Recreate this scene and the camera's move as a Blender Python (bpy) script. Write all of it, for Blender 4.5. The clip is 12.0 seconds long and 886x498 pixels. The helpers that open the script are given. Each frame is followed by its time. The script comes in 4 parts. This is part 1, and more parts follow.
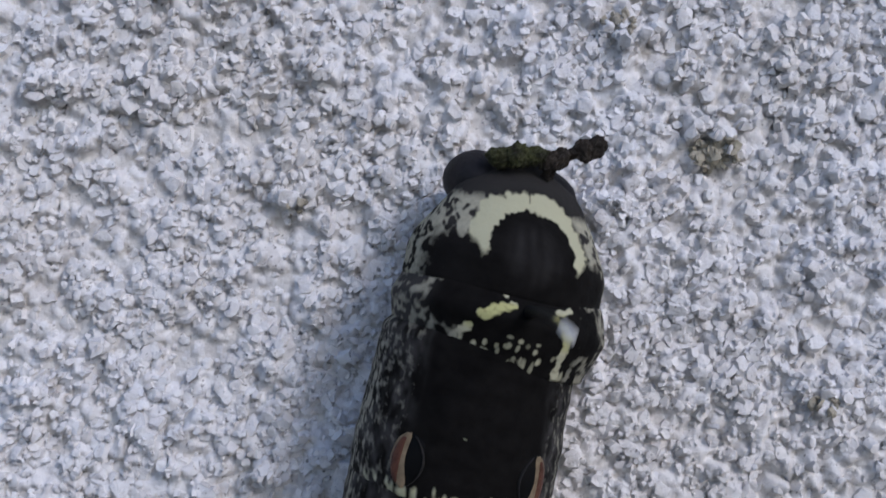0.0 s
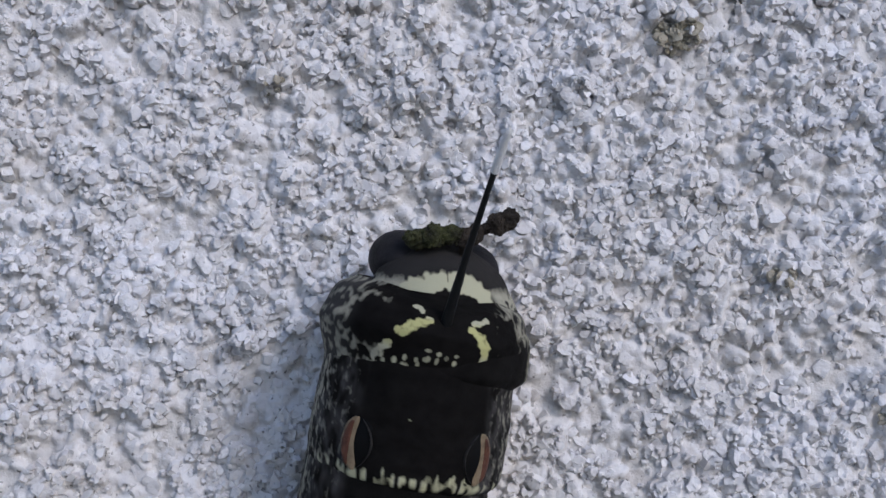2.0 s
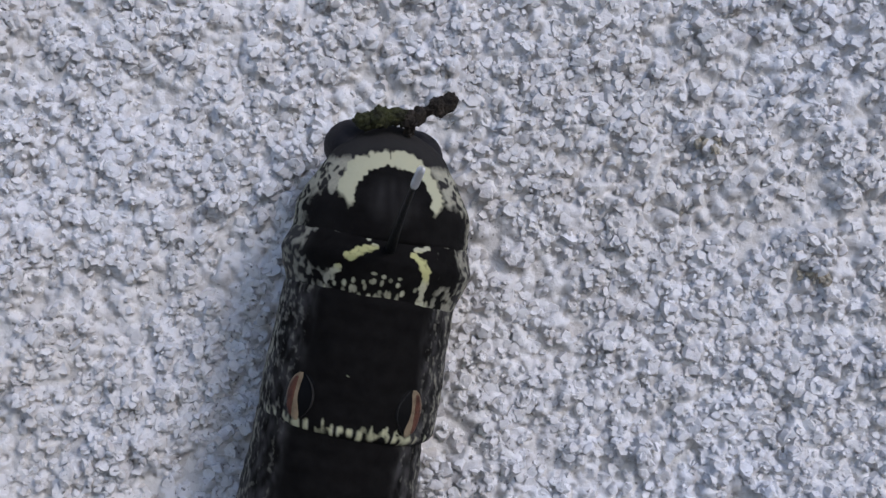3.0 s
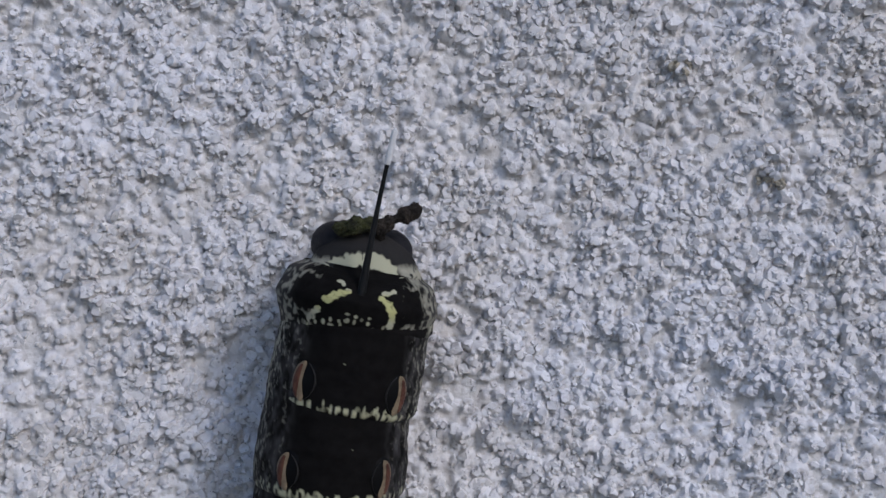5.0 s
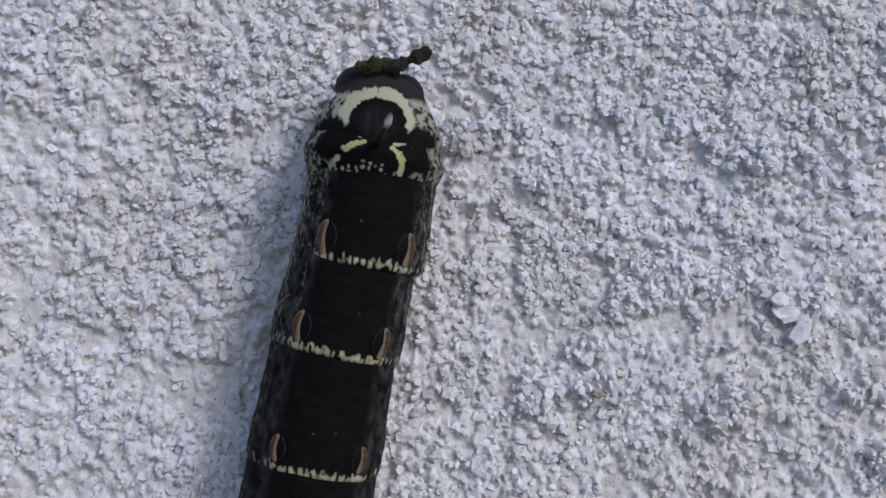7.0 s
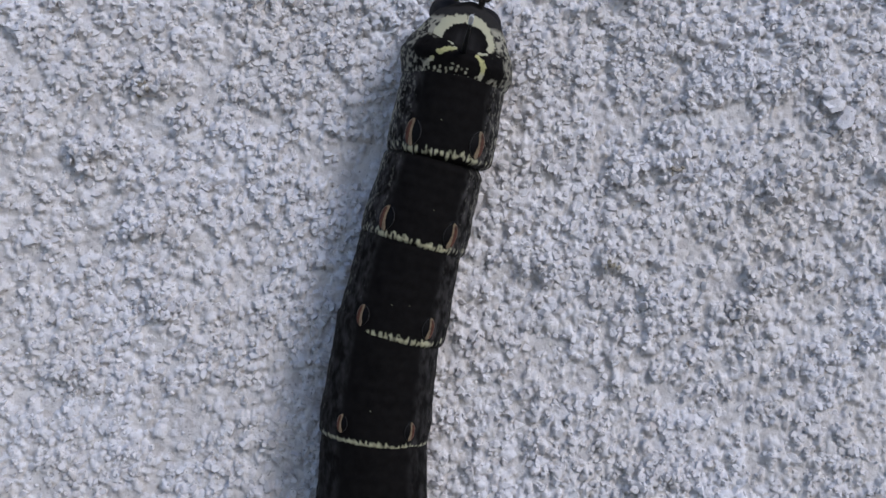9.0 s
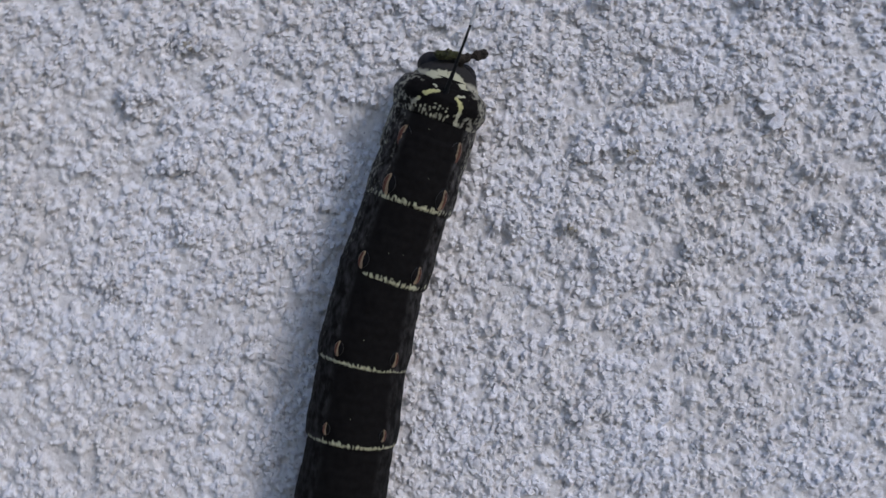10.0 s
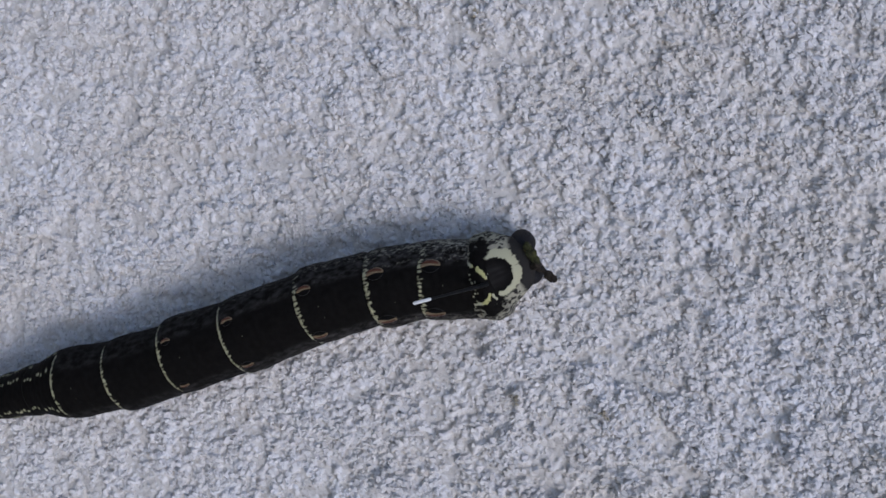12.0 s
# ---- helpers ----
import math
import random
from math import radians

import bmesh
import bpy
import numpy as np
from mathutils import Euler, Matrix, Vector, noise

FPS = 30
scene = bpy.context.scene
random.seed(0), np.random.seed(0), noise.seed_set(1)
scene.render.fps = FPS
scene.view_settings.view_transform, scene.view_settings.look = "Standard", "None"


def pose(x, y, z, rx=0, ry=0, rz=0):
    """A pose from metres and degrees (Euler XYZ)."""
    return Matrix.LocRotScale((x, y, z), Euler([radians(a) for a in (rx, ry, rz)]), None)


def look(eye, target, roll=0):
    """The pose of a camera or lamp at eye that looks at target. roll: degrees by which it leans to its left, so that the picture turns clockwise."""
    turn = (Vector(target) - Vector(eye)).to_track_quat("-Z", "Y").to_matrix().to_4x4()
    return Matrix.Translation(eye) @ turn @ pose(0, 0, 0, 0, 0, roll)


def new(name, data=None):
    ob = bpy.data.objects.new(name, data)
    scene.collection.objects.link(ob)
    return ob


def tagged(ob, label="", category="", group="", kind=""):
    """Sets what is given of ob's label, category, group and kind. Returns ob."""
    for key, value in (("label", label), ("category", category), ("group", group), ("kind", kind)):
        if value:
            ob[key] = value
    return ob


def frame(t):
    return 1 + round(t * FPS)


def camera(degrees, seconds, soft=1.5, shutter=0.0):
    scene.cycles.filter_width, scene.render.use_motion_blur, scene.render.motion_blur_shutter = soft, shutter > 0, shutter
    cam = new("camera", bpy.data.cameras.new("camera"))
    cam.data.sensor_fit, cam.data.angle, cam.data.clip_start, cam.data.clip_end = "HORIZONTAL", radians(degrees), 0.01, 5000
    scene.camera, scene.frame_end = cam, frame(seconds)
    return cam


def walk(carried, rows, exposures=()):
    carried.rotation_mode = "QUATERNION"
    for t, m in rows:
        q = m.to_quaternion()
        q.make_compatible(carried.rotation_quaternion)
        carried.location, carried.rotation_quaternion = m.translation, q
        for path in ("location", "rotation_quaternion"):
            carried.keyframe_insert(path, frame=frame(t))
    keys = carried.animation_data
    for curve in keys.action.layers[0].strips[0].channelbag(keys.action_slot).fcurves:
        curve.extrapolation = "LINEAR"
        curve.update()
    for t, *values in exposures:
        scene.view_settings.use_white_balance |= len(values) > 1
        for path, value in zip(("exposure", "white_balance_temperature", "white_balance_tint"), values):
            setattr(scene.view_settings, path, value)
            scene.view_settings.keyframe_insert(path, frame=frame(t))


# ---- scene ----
MM = 0.001
cam = camera(45, 12.0, soft=1.5, shutter=0.14)

# The path, in millimetres: seconds, eye, target on the wall, roll.
CAMERA_ROWS = [
    (0, (4.48, -42.96, 44.75), (5.51, 0, 45.53), -0.12),
    (0.2, (3.36, -43.01, 43.29), (4.37, 0, 43.91), 0.01),
    (0.4, (3.04, -43.59, 44.23), (4.01, 0, 44.64), -0.03),
    (0.5, (3.26, -43.99, 44.55), (4.06, 0, 44.84), 0.15),
    (0.7, (4.33, -44.48, 44.58), (4.84, 0, 44.79), 0.11),
    (0.8, (5.33, -44.74, 44.54), (5.69, 0, 44.72), 0.09),
    (1, (6.29, -44.77, 44.47), (6.49, 0, 44.57), 0.01),
    (1.2, (6.23, -44.72, 43.66), (6.46, 0, 44.27), -0.02),
    (1.3, (6.07, -44.54, 43.27), (6.33, 0, 43.90), 0.03),
    (1.5, (6.01, -44.56, 42.29), (6.36, 0, 43.42), 0.07),
    (1.7, (6.06, -44.41, 40.49), (6.36, 0, 41.55), 0.03),
    (1.8, (6.28, -44.46, 39.83), (6.60, 0, 40.92), 0.06),
    (2, (6.28, -44.58, 39.55), (6.67, 0, 40.46), -0.03),
    (2.2, (6.92, -44.46, 37.35), (7.23, 0, 38.79), -0.06),
    (2.3, (6.97, -44.30, 35.63), (7.59, 0, 37.27), -0.15),
    (2.5, (7.02, -44.41, 31.57), (7.44, 0, 33.67), -0.10),
    (2.7, (8.21, -46.00, 32.69), (8.56, 0, 34.16), -0.13),
    (4.3, (8.09, -54.55, 35.93), (9.30, 0, 34.71), -0.59),
    (4.5, (8.60, -55.01, 35.60), (9.87, 0, 33.99), -0.59),
    (4.7, (8.93, -55.61, 34.10), (10.29, 0, 33.02), -0.59),
    (4.8, (7.94, -55.79, 32.63), (9.41, 0, 31.71), -0.60),
    (5, (6.36, -56.45, 30.35), (8.09, 0, 29.92), -0.58),
    (5.2, (5.91, -56.90, 29.84), (7.53, 0, 28.94), -0.51),
    (5.3, (5.95, -57.17, 29.11), (7.57, 0, 28.13), -0.55),
    (5.5, (6.11, -57.70, 27.41), (7.65, 0, 25.93), -0.56),
    (5.7, (5.88, -57.90, 25.58), (7.28, 0, 24.24), -0.57),
    (5.8, (6.10, -58.18, 25.40), (7.52, 0, 24.01), -0.59),
    (6, (7.24, -59.19, 23.55), (8.53, 0, 22.12), -0.60),
    (6.2, (7.70, -60.25, 22.65), (9.18, 0, 21.74), -0.60),
    (6.3, (7.97, -60.79, 22.64), (9.38, 0, 21.83), -0.59),
    (6.5, (7.83, -61.44, 20.81), (9.44, 0, 20.66), -0.60),
    (6.7, (6.91, -62.14, 18.52), (8.59, 0, 18.46), -0.54),
    (6.8, (6.05, -62.52, 17.26), (7.87, 0, 17.27), -0.51),
    (7, (4.92, -64.17, 17.45), (6.92, 0, 17.52), -0.53),
    (7.2, (4.36, -65.29, 16.31), (5.88, 0, 15.94), -0.41),
    (7.3, (3.93, -65.92, 15.71), (5.40, 0, 15.21), -0.37),
    (7.5, (4.43, -67.67, 15.08), (5.48, 0, 14.16), -0.27),
    (7.7, (4.42, -69.04, 13.38), (5.73, 0, 13.01), -0.32),
    (9.3, (-2.70, -81.09, 3.93), (-1.27, 0, 0.22), 0.03),
    (9.5, (-1.77, -84.03, 2.50), (-0.00, 0, -0.00), 0.00),
    (9.7, (-1.49, -87.36, 3.73), (0.48, 0, 0.06), 0.12),
    (9.8, (-2.30, -88.91, 2.53), (-0.26, 0, -1.75), 0.20),
    (10, (-1.39, -91.99, 4.78), (0.72, 0, -0.71), 4.46),
    (10.1, (0.35, -93.06, 6.16), (0.35, 0, -2.32), 9.14),
    (10.2, (4.91, -93.19, 11.15), (2.66, 0, -0.21), 13.79),
    (10.3, (8.22, -93.31, 14.03), (3.91, 0, -0.60), 17.34),
    (10.4, (10.85, -93.94, 16.48), (4.12, 0, -1.28), 21.43),
    (10.5, (14.29, -93.56, 23.46), (5.09, 0, 2.58), 25.57),
    (10.7, (9.72, -93.79, 28.09), (2.59, 0, 5.24), 32.52),
    (10.8, (9.45, -93.85, 29.42), (3.13, 0, 5.76), 36.17),
    (11, (8.69, -94.34, 29.89), (4.49, 0, 4.45), 42.87),
    (11.2, (8.88, -93.96, 30.63), (5.51, 0, 3.95), 49.12),
    (11.3, (8.43, -93.45, 31.31), (5.35, 0, 4.17), 51.14),
    (11.5, (2.44, -93.65, 31.53), (0.03, 0, 3.28), 54.95),
    (11.7, (-1.86, -94.57, 31.32), (-3.87, 0, 2.52), 58.40),
    (11.8, (-2.38, -94.99, 31.59), (-4.16, 0, 2.49), 59.77),
    (12, (-3.31, -96.62, 31.77), (-4.20, 0, 1.75), 63.39),
]
walk(cam, [(t, look([c * MM for c in eye], [c * MM for c in aim], roll)) for t, eye, aim, roll in CAMERA_ROWS],
     exposures=[(0.0, 0.07, 5670, 17), (1.0, 0.10, 5670, 17), (2.5, 0.09, 5670, 17), (4.5, 0.00, 5670, 17), (5.0, -0.10, 5670, 17), (5.5, -0.05, 5670, 17),
                (6.0, 0.02, 5680, 17), (7.5, 0.05, 5730, 17), (9.5, -0.01, 5690, 17), (10.0, -0.04, 5690, 17), (12.0, -0.12, 5690, 17)])

# ---- light: bright shade under open sky, the sun's soft glow from the upper right ----
world = bpy.data.worlds.new("sky")
scene.world = world
world.use_nodes = True
wn = world.node_tree.nodes
sky = wn.new("ShaderNodeTexSky")
sky.sky_type, sky.sun_disc = "NISHITA", False
sky.sun_elevation, sky.sun_rotation = radians(30), radians(142)
wn["Background"].inputs["Strength"].default_value = 0.122
world.node_tree.links.new(sky.outputs["Color"], wn["Background"].inputs["Color"])
sun = new("sun", bpy.data.lights.new("sun", "SUN"))
sun.data.energy, sun.data.angle, sun.data.color = 1.24, radians(14), (1.0, 0.945, 0.87)
sun.matrix_world = look((0.54, -0.68, 0.50), (0, 0, 0))


# ---- materials ----
def material(name, rough=0.7, spec=0.3):
    m = bpy.data.materials.new(name)
    m.use_nodes = True
    b = m.node_tree.nodes["Principled BSDF"]
    b.inputs["Roughness"].default_value, b.inputs["Specular IOR Level"].default_value = rough, spec
    return m, m.node_tree.nodes, m.node_tree.links, b


def noise_node(nodes, links, scale, detail=4, rough=0.6, coord="Object"):
    c = nodes.new("ShaderNodeTexCoord")
    n = nodes.new("ShaderNodeTexNoise")
    n.inputs["Scale"].default_value, n.inputs["Detail"].default_value, n.inputs["Roughness"].default_value = scale, detail, rough
    links.new(c.outputs[coord], n.inputs["Vector"])
    return n


def ramp_node(nodes, links, source, stops):
    r = nodes.new("ShaderNodeValToRGB")
    while len(r.color_ramp.elements) < len(stops):
        r.color_ramp.elements.new(0.5)
    for e, (at, col) in zip(r.color_ramp.elements, stops):
        e.position, e.color = at, (*col, 1)
    links.new(source, r.inputs["Fac"])
    return r


def mix_node(nodes, links, fac, a, b, kind="MIX"):
    m = nodes.new("ShaderNodeMix")
    m.data_type, m.blend_type = "RGBA", kind
    for sock, v in ((m.inputs["Factor"], fac), (m.inputs["A"], a), (m.inputs["B"], b)):
        if isinstance(v, (int, float)):
            sock.default_value = v
        elif isinstance(v, tuple):
            sock.default_value = (*v, 1)
        else:
            links.new(v, sock)
    return m.outputs["Result"]


def add_bump(nodes, links, bsdf, sources):
    """Chained relief: rows of (height output, strength, distance in metres)."""
    last = None
    for out, strength, dist in sources:
        b = nodes.new("ShaderNodeBump")
        b.inputs["Strength"].default_value, b.inputs["Distance"].default_value = strength, dist
        links.new(out, b.inputs["Height"])
        if last:
            links.new(last, b.inputs["Normal"])
        last = b.outputs["Normal"]
    links.new(last, bsdf.inputs["Normal"])


def paint_material(name, base, dark, warm, island):
    """White masonry paint over grit: fine pores, faint stains and a little grime."""
    m, n, l, b = material(name, 0.6, 0.35)
    big = noise_node(n, l, 70, 5, 0.6)
    mid = noise_node(n, l, 1300, 4, 0.6)
    fine = noise_node(n, l, 3600, 3, 0.6)
    stain = ramp_node(n, l, big.outputs["Fac"], [(0.35, (0.0,) * 3), (0.72, (1.0,) * 3)])
    col = mix_node(n, l, stain.outputs["Color"], base, warm)
    pit = ramp_node(n, l, mid.outputs["Fac"], [(0.30, (1.0,) * 3), (0.46, (0.0,) * 3)])
    col = mix_node(n, l, pit.outputs["Color"], col, dark)
    speck = ramp_node(n, l, fine.outputs["Fac"], [(0.30, (0.20, 0.19, 0.18)), (0.37, (1.0, 1.0, 1.0))])
    col = mix_node(n, l, 0.85, col, speck.outputs["Color"], "MULTIPLY")
    if island:
        g = n.new("ShaderNodeNewGeometry")
        value = g.outputs["Random Per Island"]
    else:
        cells, c = n.new("ShaderNodeTexVoronoi"), n.new("ShaderNodeTexCoord")
        cells.inputs["Scale"].default_value = 1500
        l.new(c.outputs["Object"], cells.inputs["Vector"])
        parts = n.new("ShaderNodeSeparateColor")
        l.new(cells.outputs["Color"], parts.inputs["Color"])
        value = parts.outputs["Red"]
    tone = ramp_node(n, l, value, [(0.0, (0.88, 0.87, 0.87)), (0.5, (0.97, 0.97, 0.97)), (0.96, (1.04, 1.04, 1.04)), (1.0, (0.80, 0.77, 0.74))])
    col = mix_node(n, l, 1.0, col, tone.outputs["Color"], "MULTIPLY")
    l.new(col, b.inputs["Base Color"])
    add_bump(n, l, b, [(mid.outputs["Fac"], 0.6, 0.0004), (fine.outputs["Fac"], 0.25, 0.0001)])
    return m


# coat greyer than the stones; crevices' warm shade is partly put into its colour
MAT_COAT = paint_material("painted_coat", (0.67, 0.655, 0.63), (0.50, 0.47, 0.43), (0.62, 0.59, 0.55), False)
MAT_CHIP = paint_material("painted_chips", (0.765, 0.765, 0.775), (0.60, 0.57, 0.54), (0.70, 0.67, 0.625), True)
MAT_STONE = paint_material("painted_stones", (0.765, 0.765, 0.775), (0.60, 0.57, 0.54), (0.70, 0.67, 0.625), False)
MAT_MOSS = paint_material("mossy_chips", (0.44, 0.40, 0.33), (0.22, 0.20, 0.13), (0.33, 0.30, 0.21), False)


def plain_material(name, col, col2, scale, rough, spec, bump=0.4, dist=0.0001):
    m, n, l, b = material(name, rough, spec)
    f = noise_node(n, l, scale, 5, 0.65)
    r = ramp_node(n, l, f.outputs["Fac"], [(0.35, col), (0.66, col2)])
    l.new(r.outputs["Color"], b.inputs["Base Color"])
    g = noise_node(n, l, scale * 3.7, 4, 0.7)
    add_bump(n, l, b, [(g.outputs["Fac"], bump, dist)])
    return m


def skin_material(name):
    """Velvety black skin; the pigment layer gives the pale marks, the yellow layer tints them, the flank layer greys
    the sides and carries the sheen painted on the tail's disc.
    """
    m, n, l, b = material(name, 0.75, 0.05)
    fine = noise_node(n, l, 5200, 5, 0.7)
    soft = noise_node(n, l, 1500, 4, 0.6)
    black = ramp_node(n, l, soft.outputs["Fac"], [(0.35, (0.0042, 0.0039, 0.0035)), (0.7, (0.0080, 0.0075, 0.0068))])
    pig, yel, lat = (n.new("ShaderNodeAttribute") for _ in range(3))
    pig.attribute_name, yel.attribute_name, lat.attribute_name = "pigment", "yellow", "flank"
    side = mix_node(n, l, lat.outputs["Fac"], black.outputs["Color"], (0.060, 0.057, 0.054))
    add = n.new("ShaderNodeMath")
    add.operation, add.inputs[1].default_value = "MULTIPLY_ADD", 0.50
    l.new(fine.outputs["Fac"], add.inputs[0])
    l.new(pig.outputs["Fac"], add.inputs[2])
    cut = ramp_node(n, l, add.outputs["Value"], [(0.42, (0.0,) * 3), (1.02, (1.0,) * 3)])
    cream = ramp_node(n, l, yel.outputs["Fac"], [(0.0, (0.25, 0.235, 0.21)), (0.5, (0.42, 0.41, 0.28)), (1.0, (0.42, 0.41, 0.17))]).outputs["Color"]
    l.new(mix_node(n, l, cut.outputs["Color"], side, cream), b.inputs["Base Color"])
    add_bump(n, l, b, [(soft.outputs["Fac"], 0.35, 0.00015), (fine.outputs["Fac"], 0.3, 0.00006)])
    return m


MAT_SKIN = skin_material("caterpillar_skin")
MAT_CLASP = plain_material("clasper_skin", (0.010, 0.0095, 0.0105), (0.021, 0.020, 0.022), 1100, 0.62, 0.14)
MAT_RIM = plain_material("eyespot_black", (0.002, 0.002, 0.002), (0.004, 0.004, 0.004), 2000, 0.5, 0.10, 0.1)
MAT_CREAM = plain_material("eyespot_cream", (0.12, 0.09, 0.054), (0.23, 0.175, 0.105), 2500, 0.5, 0.2)
MAT_SALMON = plain_material("eyespot_salmon", (0.052, 0.020, 0.012), (0.120, 0.050, 0.030), 2500, 0.5, 0.2)
MAT_LINE = plain_material("eyespot_line", (0.012, 0.011, 0.010), (0.028, 0.026, 0.023), 2500, 0.5, 0.2)
MAT_HORN = plain_material("horn_black", (0.005, 0.0055, 0.0055), (0.011, 0.0115, 0.0115), 1500, 0.55, 0.14)
MAT_TIP = plain_material("horn_white", (0.60, 0.60, 0.58), (0.74, 0.74, 0.72), 2500, 0.5, 0.3)
MAT_FRASS = plain_material("frass_olive", (0.018, 0.017, 0.010), (0.075, 0.080, 0.026), 1800, 0.7, 0.25, 0.9, 0.0003)
MAT_HUSK = plain_material("frass_brown", (0.018, 0.015, 0.012), (0.060, 0.048, 0.036), 2200, 0.75, 0.2, 0.9, 0.0003)
MAT_HEAD = plain_material("head_black", (0.010, 0.010, 0.010), (0.022, 0.021, 0.021), 1500, 0.35, 0.45)
MAT_GROUND = plain_material("ground_grey", (0.14, 0.135, 0.12), (0.21, 0.20, 0.18), 40, 0.9, 0.2, 0.6, 0.004)


# ---- mesh helpers ----
def mesh_from(name, verts, faces, mats, smooth=True, crease=0):
    """A mesh from numpy vertices and one array of equal-sided faces."""
    me = bpy.data.meshes.new(name)
    verts, faces = np.asarray(verts, np.float32), np.asarray(faces, np.int32)
    k = faces.shape[1]
    me.vertices.add(len(verts)), me.loops.add(faces.size), me.polygons.add(len(faces))
    me.vertices.foreach_set("co", verts.ravel())
    me.loops.foreach_set("vertex_index", faces.ravel())
    me.polygons.foreach_set("loop_start", np.arange(0, faces.size, k, dtype=np.int32))
    me.polygons.foreach_set("use_smooth", np.full(len(faces), smooth))
    for m in mats:
        me.materials.append(m)
    me.update(calc_edges=True)
    me.validate()
    if crease:
        me.set_sharp_from_angle(angle=radians(crease))
    return me


def part(name, data, parent, label=""):
    ob = new(name, data)
    ob.parent = parent
    return tagged(ob, label)


def ico(level):
    bm = bmesh.new()
    bmesh.ops.create_icosphere(bm, subdivisions=level, radius=1)
    bm.verts.ensure_lookup_table()
    v = np.array([p.co for p in bm.verts])
    f = np.array([[p.index for p in face.verts] for face in bm.faces])
    bm.free()
    return v, f


rng = np.random.default_rng(7)


def chip_shapes(level, count):
    """Angular flakes: a ball cut flat above and below and trimmed by a few planes round its edge."""
    v0, f0 = ico(level)
    out = []
    for _ in range(count):
        v = v0.copy()
        v[:, 1] = np.clip(v[:, 1] * 0.8, -0.42, 0.34) + 0.10 * v[:, 0] * rng.normal()
        for a in rng.uniform(0, 2 * np.pi) + np.cumsum(rng.uniform(0.7, 1.7, 5)):
            d = np.array([math.cos(a), rng.normal(0, 0.25), math.sin(a)])
            d /= np.linalg.norm(d)
            over = np.maximum(v @ d - rng.uniform(0.5, 0.85), 0)
            v -= over[:, None] * d
        v *= 1 + 0.11 * rng.normal(size=(len(v), 1))
        out.append(v)
    return np.array(out), f0


def plate_shapes(count, sides=9):
    """Broken flakes of render: ragged plates with a chipped rim, an uneven top and no underside. Out of the wall is -y."""
    out = []
    for _ in range(count):
        a = np.arange(sides) * 2 * np.pi / sides + rng.normal(0, 0.16, sides)
        r = rng.uniform(0.58, 1.08, sides)
        r[rng.integers(0, sides)] *= 0.7
        ring = np.stack([r * np.cos(a), np.zeros(sides), r * np.sin(a)], -1)
        rise = rng.normal(0, 0.12, 2) @ np.stack([np.cos(a), np.sin(a)])
        low, top = ring * 1.06 + np.array([0, 1.3, 0]), ring * rng.uniform(0.84, 0.97, (sides, 1))
        top[:, 1] = -0.8 + rise + rng.normal(0, 0.12, sides)
        out.append(np.concatenate([low, top, [[rng.normal(0, 0.15), -1.0 + rng.normal(0, 0.2), rng.normal(0, 0.15)]]]))
    k = np.arange(sides)
    n = (k + 1) % sides
    faces = np.concatenate([np.stack([k, n, n + sides], -1), np.stack([k, n + sides, k + sides], -1), np.stack([k + sides, n + sides, np.full(sides, 2 * sides)], -1)])
    return np.array(out), faces


def turns(n, lean):
    """Random turns: any spin about the wall's normal, leaning by up to about lean radians."""
    a, b, c = rng.uniform(0, 2 * np.pi, n), rng.normal(0, lean, n), rng.normal(0, lean, n)

    def mat(axis, w):
        m = np.zeros((n, 3, 3))
        i, j = [(1, 2), (2, 0), (0, 1)][axis]
        m[:, axis, axis] = 1
        m[:, i, i], m[:, j, j], m[:, i, j], m[:, j, i] = np.cos(w), np.cos(w), -np.sin(w), np.sin(w)
        return m
    return mat(0, b) @ mat(2, c) @ mat(1, a)


def scatter_chips(shapes, faces, centres, size, flat, lean):
    """Vertices and faces of chips at the centres (metres), flattened along the wall's normal (y)."""
    n, k = len(centres), shapes.shape[1]
    v = shapes[rng.integers(0, len(shapes), n)] * np.stack([rng.uniform(0.75, 1.25, n), flat, rng.uniform(0.7, 1.1, n)], -1)[:, None, :]
    v = np.einsum("nij,nkj->nki", turns(n, lean), v) * size[:, None, None] + centres[:, None, :]
    f = faces[None] + (np.arange(n) * k)[:, None, None]
    return v.reshape(-1, 3), f.reshape(-1, 3)


# ---- the wall ----
X0, X1, Z0, Z1 = -62.0, 62.0, -74.0, 70.0   # the stretch of coarse coat, in millimetres
# prominent lumps of grit on the wall: x, z, radius in millimetres
LUMPS_TOP = [(16.5, 50.3, 1.1), (5.4, 47.1, 1.2), (11.8, 47.5, 0.7), (5.2, 52.8, 0.4), (-5.4, 52.0, 1.4), (-0.7, 48.2, 1.2), (15.2, 52.8, 0.8),
             (20.7, 39.7, 0.8), (0.7, 52.8, 0.7), (-10.4, 39.7, 0.7), (-1.3, 36.7, 0.6), (17.7, 25.6, 0.7), (12.7, 54.1, 0.8), (-10.0, 52.1, 1.0)]
LUMPS_MIDDLE = [(25.3, 34.6, 1.4), (-6.0, 25.4, 1.5), (25.5, 22.4, 1.6), (28.6, 29.7, 1.1), (1.9, 38.7, 0.9), (-13.4, 31.3, 0.9), (5.8, 34.7, 0.8),
                (18.1, 16.8, 0.9), (12.6, 21.4, 0.9), (-11.0, 33.9, 1.2), (8.1, 24.3, 1.4)]
